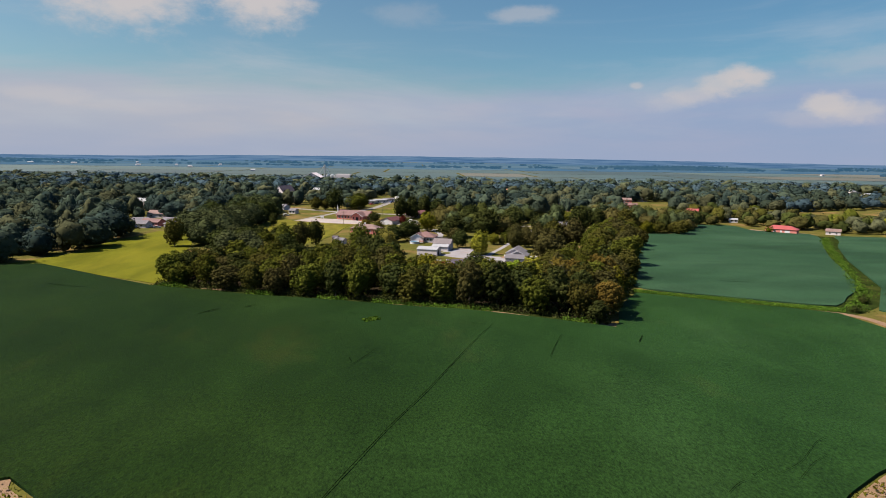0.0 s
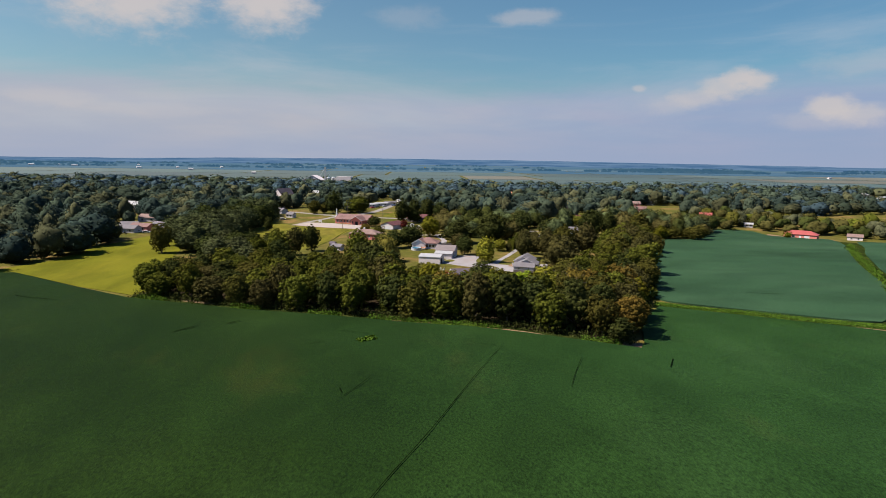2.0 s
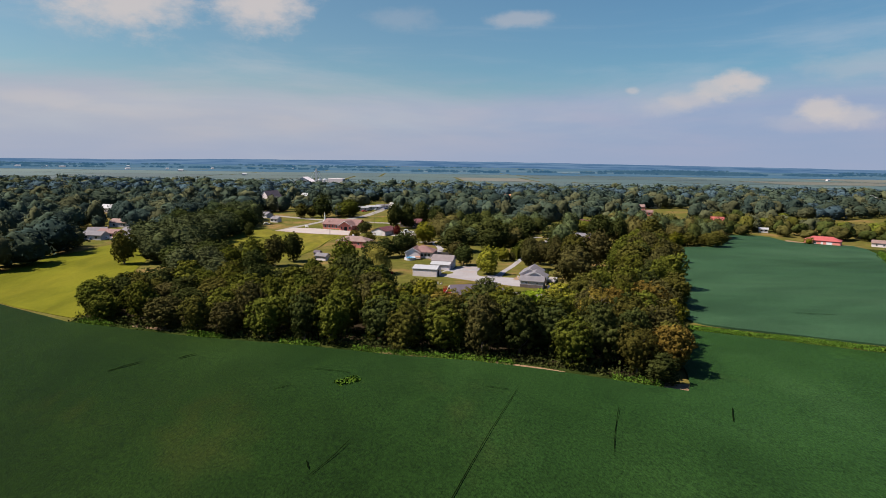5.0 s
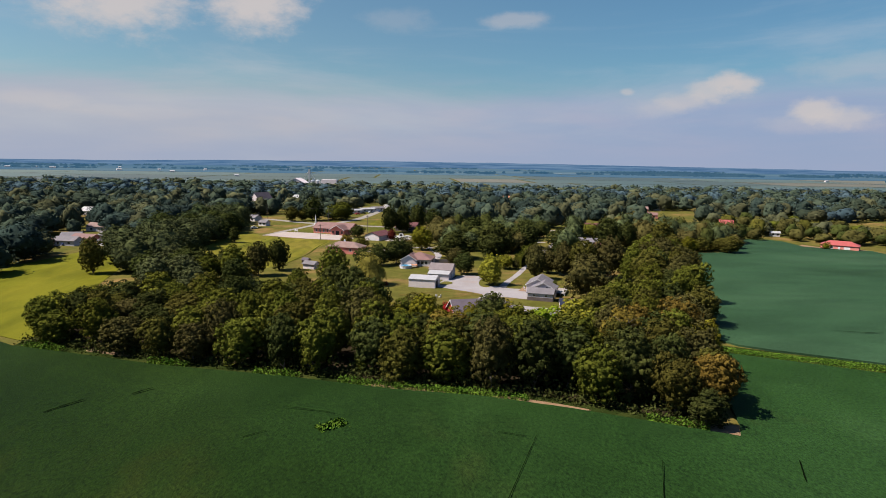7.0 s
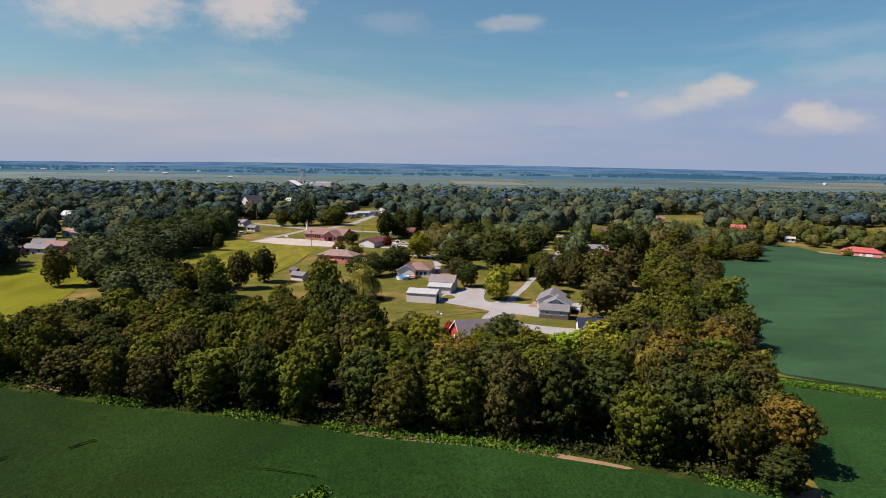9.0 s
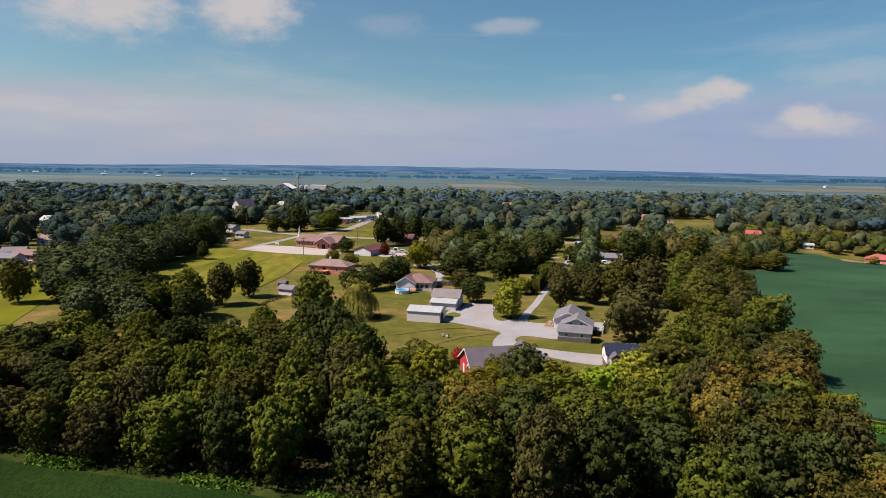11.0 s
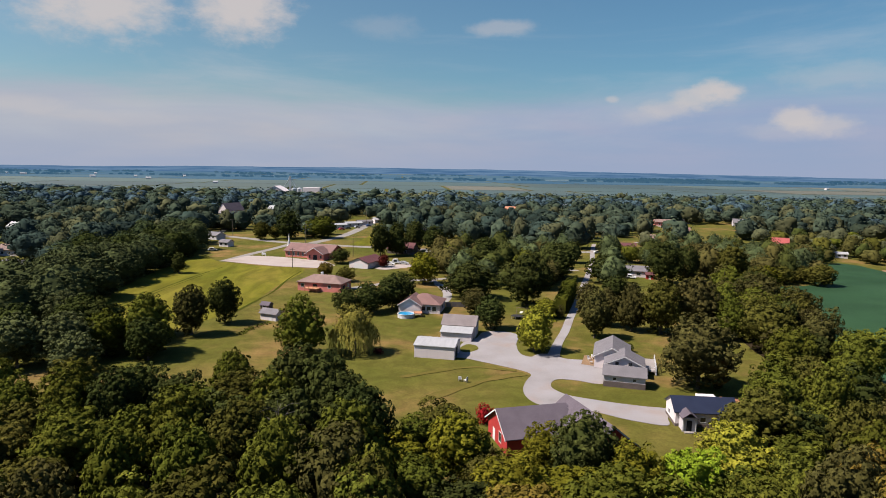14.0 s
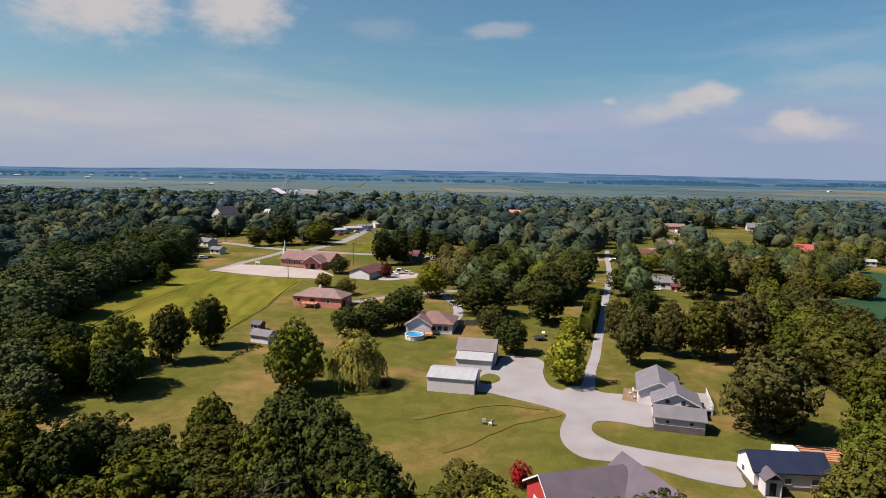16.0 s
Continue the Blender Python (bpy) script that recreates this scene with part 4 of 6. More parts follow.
# ---- trees of the village ----
for x, y, h, w, tint, kind, var, words in (
    (-25.2, 299.6, 16.0, 12.6, "green", "oval", 0, "tall round green tree standing alone on a lawn"),
    (-51.5, 331.5, 13.9, 9.8, "dark", "oval", 1, ""), (-57, 319, 14.4, 9.6, "dusk", "oval", 2, ""), (-62, 303, 15.6, 12.0, "green", "oval", 0, ""), (-70.5, 300, 11.8, 11.6, "green", "oval", 1, ""), (-78, 296, 12.4, 13.4, "sage", "oval", 2, "lumpy sage-green tree beside the wood belt"), (-86, 292, 12.5, 13, "sage", "oval", 3, ""), (-80, 306, 12, 12, "dark", "oval", 4, ""), (-66, 312, 11, 10, "dark", "oval", 3, ""), (-72, 288, 10, 10, "sage", "oval", 0, ""),
    (-74, 307, 13.5, 13, "dark", "oval", 0, ""), (-68, 319, 11.5, 11, "dark", "oval", 2, ""), (-84, 317, 12, 13, "dark", "oval", 1, ""), (-93, 303, 12, 13, "dark", "oval", 3, ""), (-60, 297, 10.5, 10, "dark", "oval", 4, ""), (-90, 322, 12, 12, "sage", "oval", 0, ""),
    (-31.5, 411.5, 6.2, 7.5, "rust", "oval", 1, "thin brownish tree beside the brick ranch house"), (-92, 417, 9.5, 6.0, "dark", "slim", 0, ""), (-4, 349, 12.0, 11, "dark", "oval", 3, ""), (-11, 344, 10.5, 11, "dark", "oval", 0, ""), (-18, 341, 9.0, 9, "dark", "oval", 1, ""), (-1, 358, 11, 10, "dark", "oval", 4, ""),
    (8.5, 394, 13.2, 12.4, "gold", "oval", 2, "yellow-green tree beside a village drive"), (-22, 399, 6.4, 8, "olive", "mid", 0, ""), (-28.4, 446, 7.6, 9.5, "dark", "oval", 2, "low round dark tree beside the brick church"),
    (23.6, 367, 14.0, 18.5, "dark", "oval", 0, "broad dark tree on the lawn behind the white house"), (38.7, 436, 14.4, 15, "dark", "oval", 4, ""), (24, 433, 10.8, 11, "dark", "oval", 1, ""), (21.9, 343.5, 8.6, 8.4, "dusk", "oval", 2, ""), (23.9, 324, 9.9, 9.4, "dark", "oval", 3, "round dark tree beside the grey garage"),
    (41, 355, 19.2, 17.0, "dark", "oval", 1, "large dark spreading tree beside the gravel lane"), (64, 404, 16, 15.4, "dark", "oval", 2, ""), (55, 398, 12, 12, "dark", "oval", 0, ""), (81, 396, 12, 15.5, "dark", "oval", 4, ""), (72, 358, 10, 11, "dark", "oval", 3, ""),
    (31.4, 301.6, 12.6, 10.0, "sunny", "oval", 0, "sunlit yellow-green tree on a gravel drive's island"), (43, 337, 6.6, 7.6, "sunny", "oval", 1, "small yellow-green tree beside the gravel lane"),
    (56, 338, 11.6, 8.6, "dusk", "oval", 1, ""), (50.8, 314, 14.4, 9.4, "dusk", "oval", 3, ""), (58.5, 327, 12, 9, "dusk", "oval", 0, ""), (106.7, 463, 11, 14, "dark", "oval", 4, ""),
    (60.2, 274, 17.2, 15.8, "dusk", "oval", 2, "huge dark spreading tree behind the navy-roofed house"), (63.8, 321, 14.8, 9.4, "dusk", "oval", 0, ""), (71, 317.5, 16.6, 13.4, "olive", "oval", 1, ""), (81, 318, 17.4, 14, "dusk", "oval", 3, ""), (87.5, 311, 12.2, 9.6, "green", "oval", 0, ""), (90, 297, 14.2, 14, "olive", "oval", 2, ""), (109, 334, 15, 15, "dusk", "oval", 4, ""), (122, 333, 9.8, 10, "olive", "oval", 1, ""),
    (118, 401, 16.4, 11.4, "dark", "oval", 1, ""), (131, 411, 16.2, 14, "dusk", "oval", 2, ""), (136, 399, 17, 14, "olive", "oval", 3, ""), (169, 390, 9.6, 13, "olive", "oval", 4, ""),
    (105, 393, 18.4, 15.4, "dark", "oval", 2, ""),
    (-10, 470, 18.5, 11, "dark", "oval", 3, "tall dark conifer-like tree beside a village house"), (-2, 474, 18.5, 12, "dark", "oval", 0, ""), (8, 492, 18, 13, "dark", "oval", 1, ""), (18, 480, 16, 12, "dark", "oval", 2, ""),
    (-83, 540, 12, 11, "olive", "oval", 1, ""), (-76, 546, 9, 9, "olive", "oval", 3, ""), (-69, 548, 20, 17, "dark", "oval", 0, ""), (-48, 552, 15, 17, "green", "oval", 2, ""), (-56, 560, 12, 12, "green", "oval", 1, ""),
    (-120.5, 321.5, 15, 10.5, "olive", "oval", 4, "lone olive-green tree standing in the hay meadow"), 
    (127, 364, 13, 11, "olive", "oval", 1, ""), (147, 392, 9, 10, "gold", "oval", 0, ""), (156, 396, 8, 10, "olive", "oval", 2, ""), (166, 399, 7.5, 10, "olive", "oval", 3, ""), (174, 402, 6.5, 9, "dark", "oval", 1, ""),
    (-8, 436, 6.5, 5.5, "plum", "oval", 0, "small plum-red tree beside a parked van"), (93, 412, 7, 6, "dark", "oval", 3, ""), (109, 470, 9, 8, "plum", "oval", 2, "plum-red tree in front of a brick house"),
    (172, 212, 5.5, 7, "dark", "oval", 0, ""), (180, 222, 6.5, 8, "olive", "oval", 1, ""), (188, 226, 7, 8, "rust", "oval", 2, ""), (196, 236, 6, 8, "green", "oval", 4, ""), (166, 206, 4, 6, "dark", "mid", 2, ""),
):
    tree(x, y, h, w, tint, kind, var, "trees of the village", words or f"{TINT_WORD[tint]} broadleaf tree standing on village grass")
for x, y, h, w, tint, words in ((12.6, 257.6, 3.9, 3.4, "red", "bright red burning bush beside the red house"), (139, 188, 2.6, 4, "dark", "dark shrub beside the field path"), (150, 200, 3, 4.4, "dark", "dark shrub beside the field path"),
                                (-9, 203.5, 3.4, 4, "green", ""), (57, 254.4, 1.6, 2.2, "green", ""), (10.5, 249.5, 1.4, 1.8, "dusk", ""), (11.2, 247.6, 1.4, 1.8, "green", ""), (12.0, 245.6, 1.3, 1.6, "dusk", ""), (33.5, 240, 1.6, 2.2, "dark", ""),
                                (55.6, 300.5, 2.4, 2.2, "dark", "dark evergreen shrub behind the white bungalow"), (44.5, 289.5, 1.0, 1.8, "dusk", ""), (249.6, 431.7, 5, 6, "gold", "yellow-green shrub beside the red-roofed house"), (-7.2, 300.8, 1.5, 3.0, "plum", "low dark reddish shrub on the lawn"),
                                (-126, 380, 3, 5, "green", ""), (-134, 376, 2.6, 5, "green", ""), (-140, 392, 4, 6, "green", ""), (47.3, 337, 4.2, 4, "dusk", "")):
    tree(x, y, h, w, tint, "low", int(abs(x)) % 3, "shrubs", words or f"{TINT_WORD[tint]} garden shrub, rounded, growing in grass")


def willow(x, y, tall, wide):
    rng = np.random.default_rng(77)
    ob = thing("willow", pose(x, y, land(x, y)), "pale weeping willow with drooping strands on a lawn", "tree")
    o = new("trunk", trunk_mesh(rng, tall, wide, 2.0))
    o.parent = ob
    v, f, nor = canopy(rng, tall, wide * 0.86, tall * 0.3, 30, 150, 16, 0.2, 2, 0.5, 0.3, (0.7, 1.08))
    hang, many = 330, 15
    a, r = rng.uniform(0, math.tau, hang), wide / 2 * np.sqrt(rng.uniform(0.25, 1.1, hang))
    top = tall * (0.9 - 0.42 * (2 * r / wide) ** 2) * rng.uniform(0.9, 1.0, hang)
    low = rng.uniform(0.5, 0.42 * tall, hang)
    u = (np.arange(many)[None, :] + rng.uniform(0, 1, (hang, many))) / many
    out = r[:, None] * (1 + 0.12 * np.sqrt(u))
    p = np.stack([np.cos(a)[:, None] * out, np.sin(a)[:, None] * out, top[:, None] * (1 - u) + low[:, None] * u], 2).reshape(-1, 3) + rng.normal(size=(hang * many, 3)) * 0.1
    face = unit(np.stack([p[:, 0], p[:, 1], np.full(len(p), 1.0)], 1) * np.array([1, 1, 0.5]) + rng.normal(size=p.shape) * 0.8)
    down = unit(np.cross(np.cross(face, np.array([0, 0, -1.0])), face) + rng.normal(size=p.shape) * 0.15)
    side = np.cross(down, face)
    s = rng.uniform(0.6, 1.2, (len(p), 1))
    tri = np.stack([p - side * 0.14 * s, p + down * 0.75 * s, p + side * 0.14 * s], 1).reshape(-1, 3)
    turn = np.cross(tri[1::3] - tri[::3], tri[2::3] - tri[::3])
    swap = (turn * face).sum(1) < 0
    ids = np.arange(len(tri)).reshape(-1, 3)
    ids[swap] = ids[swap][:, ::-1]
    o = new("crown", quick_mesh("crown", np.concatenate([v, tri]), np.concatenate([f, ids + len(v)]), LEAF["willow"], None, np.concatenate([nor, np.repeat(unit(face + np.array([0, 0, 0.4])), 3, 0)])))
    o.parent = ob


willow(-13, 301.5, 12.2, 11.0)


def hedge(line, wide, tall):
    """A clipped hedge along a line, its faces clad in small leaves."""
    rng = np.random.default_rng(41)
    line = [np.array(p, float) for p in line]
    n = 9000
    seg = rng.integers(0, len(line) - 1, n)
    u = rng.uniform(0, 1, (n, 1))
    a, b = np.array(line)[seg], np.array(line)[seg + 1]
    along = unit(b - a)
    side = np.stack([along[:, 1], -along[:, 0]], 1)
    t = rng.uniform(0, math.pi, (n, 1))
    bow = np.sign(np.cos(t)) * np.abs(np.cos(t)) ** 0.4, np.abs(np.sin(t)) ** 0.4
    xy = a + (b - a) * u + side * bow[0] * wide / 2
    h = tall * (0.9 + 0.12 * np.sin(xy[:, :1] * 0.6) + 0.05 * np.sin(xy[:, 1:] * 1.7))
    z = bow[1] * h * np.where(np.abs(np.cos(t)) > 0.6, rng.uniform(0.05, 1, (n, 1)), 1)
    p = np.concatenate([xy, z], 1) + rng.normal(size=(n, 3)) * 0.09
    out = unit(np.concatenate([side * np.cos(t), np.sin(t) * 0.8 + 0.15], 1))
    face = unit(out + rng.normal(size=(n, 3)) * 0.35)
    e = unit(np.cross(face, rng.normal(size=(n, 3))))
    g = np.cross(face, e)
    s = 0.24 * rng.uniform(0.5, 1.2, (n, 1))
    tri = np.stack([p - e * s - g * s * 0.5, p + e * s - g * s * 0.5, p + g * s], 1).reshape(-1, 3)
    ob = thing("hedge", Matrix(), "tall clipped green hedge beside the gravel lane", "hedge")
    o = new("leaves", quick_mesh("leaves", tri, np.arange(3 * n).reshape(-1, 3), LEAF["green"], None, np.repeat(unit(out + face * 0.4), 3, 0)))
    o.parent = ob
    for p0, p1 in zip(line, line[1:]):
        d = (p1 - p0) / np.linalg.norm(p1 - p0)
        w = wide * 0.33
        q = [(p0[0] + d[1] * w * c, p0[1] - d[0] * w * c) for c in (-1, 1)] + [(p1[0] + d[1] * w * c, p1[1] - d[0] * w * c) for c in (1, -1)]
        bm = bmesh.new()
        lo = [bm.verts.new((x, y, 0)) for x, y in q]
        hi = [bm.verts.new((x, y, tall * 0.72)) for x, y in q]
        bm.faces.new(hi)
        for i in range(4):
            bm.faces.new((lo[i], lo[(i + 1) % 4], hi[(i + 1) % 4], hi[i]))
        bmesh.ops.recalc_face_normals(bm, faces=bm.faces)
        part("inner_branches", bm, LEAF["green"], ob)


hedge([(49.2, 343), (53, 353), (57.5, 365), (63, 379)], 4.6, 6.2)


def dead_tree(x, y, tall):
    rng = random.Random(int(x))
    bm = bmesh.new()
    tube(bm, [(0, 0, -0.3), (0.2, 0, tall * 0.4), (0.5, 0.3, tall * 0.75), (0.3, 0.6, tall)], [0.24, 0.15, 0.07, 0.02], 6)
    for i in range(26):
        z, a = tall * rng.uniform(0.4, 0.95), rng.uniform(0, math.tau)
        l = rng.uniform(1.5, 4.0)
        p = Vector((0.35, 0.25, z))
        q = p + Vector((math.cos(a) * l * 0.6, math.sin(a) * l * 0.6, l * 0.35))
        tube(bm, [p, q, q + Vector((math.cos(a) * l * 0.5, math.sin(a) * l * 0.5, rng.uniform(-0.3, 0.7)))], [0.05, 0.03, 0.012], 4)
    ob = thing("dead_tree", pose(x, y, land(x, y)), "bare bleached dead tree among the wood belt", "tree", "dead trees")
    part("trunk", bm, DEADWOOD, ob)


for x, y, t in ((44, 197, 14.2), (47, 200, 13.4), (-20, 236, 12.6)):
    dead_tree(x, y, t)

# ---- woods and far trees ----


def many_trees(name, spots, tints, lobes, tufts, leaves, leaf, label, tall=(10, 15), wide=(9, 14), body=2):
    rng = np.random.default_rng(len(spots))
    forms = [canopy(np.random.default_rng(900 + i), 14, 12, 0.1, lobes, tufts, leaves, leaf, body, 0.4 + 0.02 * i, 0.34, (0.70, 1.14), 0.0, 0.93, 0.2) for i in range(7)]
    odds = np.array([w for _, w in tints], float)
    vs, fs, ns, picks, n = [], [], [], [], 0
    for x, y in spots:
        v, f, nor = forms[rng.integers(7)]
        a = rng.uniform(0, math.tau)
        h, w = rng.uniform(*tall) / 14, rng.uniform(*wide) / 11.2
        c, s = math.cos(a), math.sin(a)
        vs.append(np.stack([(v[:, 0] * c - v[:, 1] * s) * w + x, (v[:, 0] * s + v[:, 1] * c) * w + y, v[:, 2] * h + land(x, y)], 1))
        ns.append(np.stack([nor[:, 0] * c - nor[:, 1] * s, nor[:, 0] * s + nor[:, 1] * c, nor[:, 2]], 1))
        fs.append(f + n)
        picks.append(np.full(len(f), rng.choice(len(odds), p=odds / odds.sum())))
        n += len(v)
    mats = [LEAF[k] for k, _ in tints]
    tagged(new(name, quick_mesh(name, np.concatenate(vs), np.concatenate(fs), mats, np.concatenate(picks), np.concatenate(ns))), label, "trees", kind="stuff")


ROOMS = []


def free(p):
    """Whether a spot is clear of lawns, roads and buildings."""
    return not any((p[0] - x) ** 2 + (p[1] - y) ** 2 < r * r for x, y, r in ROOMS)


def open_spots():
    for line in ([(34, 294), (58, 357), (107, 492), (120, 530)], [(-106, 556), (-22, 509), (60, 486), (107, 492), (200, 520)], [(-46, 538), (-22, 655)], [(190, 545), (222, 690)], [(150, 540), (223, 534)]):
        for a, b in zip(line, line[1:]):
            k = int((Vector(b) - Vector(a)).length / 6) + 1
            for i in range(k + 1):
                q = Vector(a).lerp(Vector(b), i / k)
                ROOMS.append((q.x, q.y, 9))
    for spot in ((-60, 470, 45), (-30, 440, 34), (-95, 570, 30), (-20, 560, 28), (-12, 600, 26), (-40, 610, 26), (-30, 640, 22), (100, 418, 20), (94, 398, 15), (96, 380, 15), (116, 418, 12), (78, 378, 10), (130, 492, 14), (240, 640, 40), (205, 580, 34), (200, 545, 32), (192, 508, 20), (222, 622, 32), (182, 486, 14), (165, 542, 20), (228, 520, 14), (112, 787, 24), (-146, 714, 24), (-140, 690, 20), (-134, 672, 15), (-122, 650, 18), (-112, 543, 18), (-168, 412, 26), (-180, 428, 20), (-152, 402, 18), (-172, 392, 16),
                 (0, 478, 16), (270, 665, 22), (120, 470, 12), (-160, 440, 12), (-185, 470, 14), (290, 670, 16), (-160, 392, 20), (-178, 398, 22), (-190, 386, 16), (-172, 432, 22), (-243, 578, 20), (-228, 548, 18), (-216, 520, 16), (-110, 737, 20), (-105, 712, 20), (-98, 690, 18),
                 (116, 770, 18), (110, 750, 16), (104, 730, 14), (98, 712, 12), (228, 600, 22), (236, 640, 22), (246, 660, 18), (282, 650, 16), (214, 486, 12), (202, 468, 11), (222, 497, 12), (250, 484, 10), (242, 474, 10)):
        ROOMS.append(spot)


open_spots()
def ragged(p):
    """Free spots, thinned in drifts so that gaps open between groups."""
    return free(p) and noise.noise((p[0] * 0.018, p[1] * 0.018, 4)) > -0.32


VILLAGE = (("village", 6), ("dark", 3), ("dusk", 2), ("green", 1))
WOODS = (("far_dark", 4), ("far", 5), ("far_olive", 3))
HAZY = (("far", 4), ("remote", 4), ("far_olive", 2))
central = [(30, 385), (62, 378), (120, 400), (150, 400), (180, 405), (205, 450), (214, 500), (170, 530), (120, 480), (60, 470), (20, 470), (14, 420)]
many_trees("village_trees", scatter(central, 9.5, 21, keep=free), VILLAGE, 24, 120, 11, 0.38, "dark green trees crowding round the village houses", (8.5, 14.5), (8.5, 12.5))
left_mass = [(-104, 478), (-107, 424), (-106, 392), (-101, 350), (-99, 330), (-116, 345), (-128, 392), (-140, 410), (-140, 520), (-112, 528)]
many_trees("village_trees", scatter(left_mass, 10.0, 22, keep=lambda p: free(p) and p[1] > 396), (("village", 3), ("sage", 3), ("dark", 4)), 26, 260, 12, 0.31, "rounded green trees along the village meadow", (11, 16.5), (12, 18))
many_trees("village_trees", [(-99, 333), (-108, 328), (-113, 341), (-103, 345), (-110, 356), (-118, 364), (-104, 366), (-114, 380), (-122, 350), (-108, 394), (-120, 396)], (("sage", 1),), 34, 500, 16, 0.27, "huge lumpy sage-green trees along the village meadow", (13, 16.5), (16, 21))
west = [(-175, 268), (-158, 305), (-162, 345), (-156, 390), (-140, 410), (-140, 540), (-180, 600), (-420, 600), (-420, 330), (-330, 306)]
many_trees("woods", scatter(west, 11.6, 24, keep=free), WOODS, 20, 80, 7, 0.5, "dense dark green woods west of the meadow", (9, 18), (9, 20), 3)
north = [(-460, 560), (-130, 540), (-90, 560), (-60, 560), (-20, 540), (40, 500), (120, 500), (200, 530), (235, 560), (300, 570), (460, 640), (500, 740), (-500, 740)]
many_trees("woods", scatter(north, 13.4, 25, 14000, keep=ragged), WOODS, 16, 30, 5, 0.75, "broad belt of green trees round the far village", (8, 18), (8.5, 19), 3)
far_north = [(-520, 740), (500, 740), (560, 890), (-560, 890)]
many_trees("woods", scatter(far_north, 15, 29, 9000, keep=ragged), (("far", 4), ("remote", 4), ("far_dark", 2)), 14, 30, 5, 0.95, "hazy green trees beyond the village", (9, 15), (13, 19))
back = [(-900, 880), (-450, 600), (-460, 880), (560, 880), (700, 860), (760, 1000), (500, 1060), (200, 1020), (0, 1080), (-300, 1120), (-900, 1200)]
many_trees("woods", scatter(back, 18, 26, 14000, keep=ragged), HAZY, 12, 22, 4, 1.1, "far belt of woods tinted haze blue", (9, 15), (16, 24))
east = [(205, 462), (257.4, 474.5), (279.4, 472.6), (293.6, 454.5), (313.3, 435.5), (348.2, 401.9), (520, 372), (640, 420), (620, 470), (420, 480), (330, 500), (300, 560), (236, 552), (226, 500)]
many_trees("woods", scatter(east, 9.8, 27, 5000, keep=lambda p: free(p) and not (245.9 < p[0] < 310.7 and 395.5 < p[1] < 461.1)), (("far_olive", 5), ("dusk", 4), ("dark", 4), ("green", 1), ("olive", 1)), 18, 40, 6, 0.6, "olive and green trees beyond the eastern field", (6.5, 12.5), (9, 13), 3)
band = [(330, 560), (480, 610), (640, 640), (900, 700), (1100, 760), (1100, 820), (800, 780), (560, 720), (420, 660), (320, 620)]
many_trees("woods", scatter(band, 13, 28, 5000), HAZY, 14, 26, 5, 0.9, "long belt of trees across the eastern farmland", (10, 15), (12, 18))


def woodlots():
    rng = random.Random(9)
    spots = []
    lots = [(1190, 2780, 480, 560), (1640, 2600, 170, 200), (1155, 2900, 560, 70), (1218, 2480, 380, 50), (811, 2545, 300, 40), (1620, 2560, 110, 60), (-121, 2450, 130, 26), (90, 2410, 190, 30), (260, 2380, 120, 22), (1500, 1900, 120, 30), (1720, 2100, 160, 30), (1250, 1250, 90, 24)]
    for _ in range(46):
        y = rng.uniform(2500, 3950)
        lots.append((rng.uniform(-0.8, 0.8) * y, y, rng.uniform(120, 520), rng.uniform(14, 34)))
    for x, y, l, w in lots:
        for _ in range(int(l * w / 420) + 3):
            spots.append((x + rng.uniform(-l, l) / 2, y + rng.uniform(-w, w) / 2))
    many_trees("woodlots", spots, (("rim", 1),), 8, 6, 2, 1.6, "remote woodlots on flat farmland, glowing haze blue", (8, 12), (16, 24), body=1)


woodlots()
far_farmland()
for x, y, l, w in ((-544, 1901, 150, 14), (-420, 1890, 90, 10), (756, 1292, 60, 7), (881, 1324, 70, 8), (510, 1363, 60, 7), (640, 1330, 24, 6), (1002, 1964, 420, 14), (1180, 2700, 520, 26), (700, 2760, 260, 24), (120, 2560, 240, 22), (1010, 1310, 40, 6)):
    drape("pale_field_strip", [(x - l / 2, y), (x + l / 2, y + l * 0.02), (x + l / 2, y + l * 0.02 + w), (x - l / 2, y + w)], 0.9, SAND, 400.0)


def rim():
    """Low wooded hills all round the edge of the land."""
    verts, faces, n = [], [], 720
    for i in range(n):
        a = i * math.tau / n
        d = Vector((math.sin(a), math.cos(a), 0))
        wave = noise.noise((d.x * 6, d.y * 6, 0)) * 5 + noise.noise((d.x * 40, d.y * 40, 3)) * 2.2 + noise.noise((d.x * 150, d.y * 150, 5)) * 1.2
        side = (math.degrees(a) + 180) % 360 - 180
        top = 23 + 17 * math.exp(-((side - 2) / 22) ** 2) + wave
        for r, z in ((4300, -2), (4560, top * 0.75), (4700, top), (4760, -5)):
            verts.append((d.x * r, d.y * r, z))
    for i in range(n):
        for k in range(3):
            a, b = 4 * i + k, 4 * ((i + 1) % n) + k
            faces.append((a, b, b + 1, a + 1))
    tagged(new("backdrop_hills", shape("backdrop_hills", verts, faces, RIM)), "low wooded hills along the horizon, glowing haze blue", "hills", kind="structure")


rim()

# ---- houses ----


def gable_wall(length, width, eave, ridge):
    bm = bmesh.new()
    l, w = length / 2, width / 2
    prof = [(-w, -0.3), (w, -0.3), (w, eave), (0, ridge), (-w, eave)]
    a = [bm.verts.new((-l, y, z)) for y, z in prof]
    b = [bm.verts.new((l, y, z)) for y, z in prof]
    bm.faces.new(a)
    bm.faces.new(b[::-1])
    for i in range(5):
        j = (i + 1) % 5
        bm.faces.new((a[i], b[i], b[j], a[j]))
    return bm


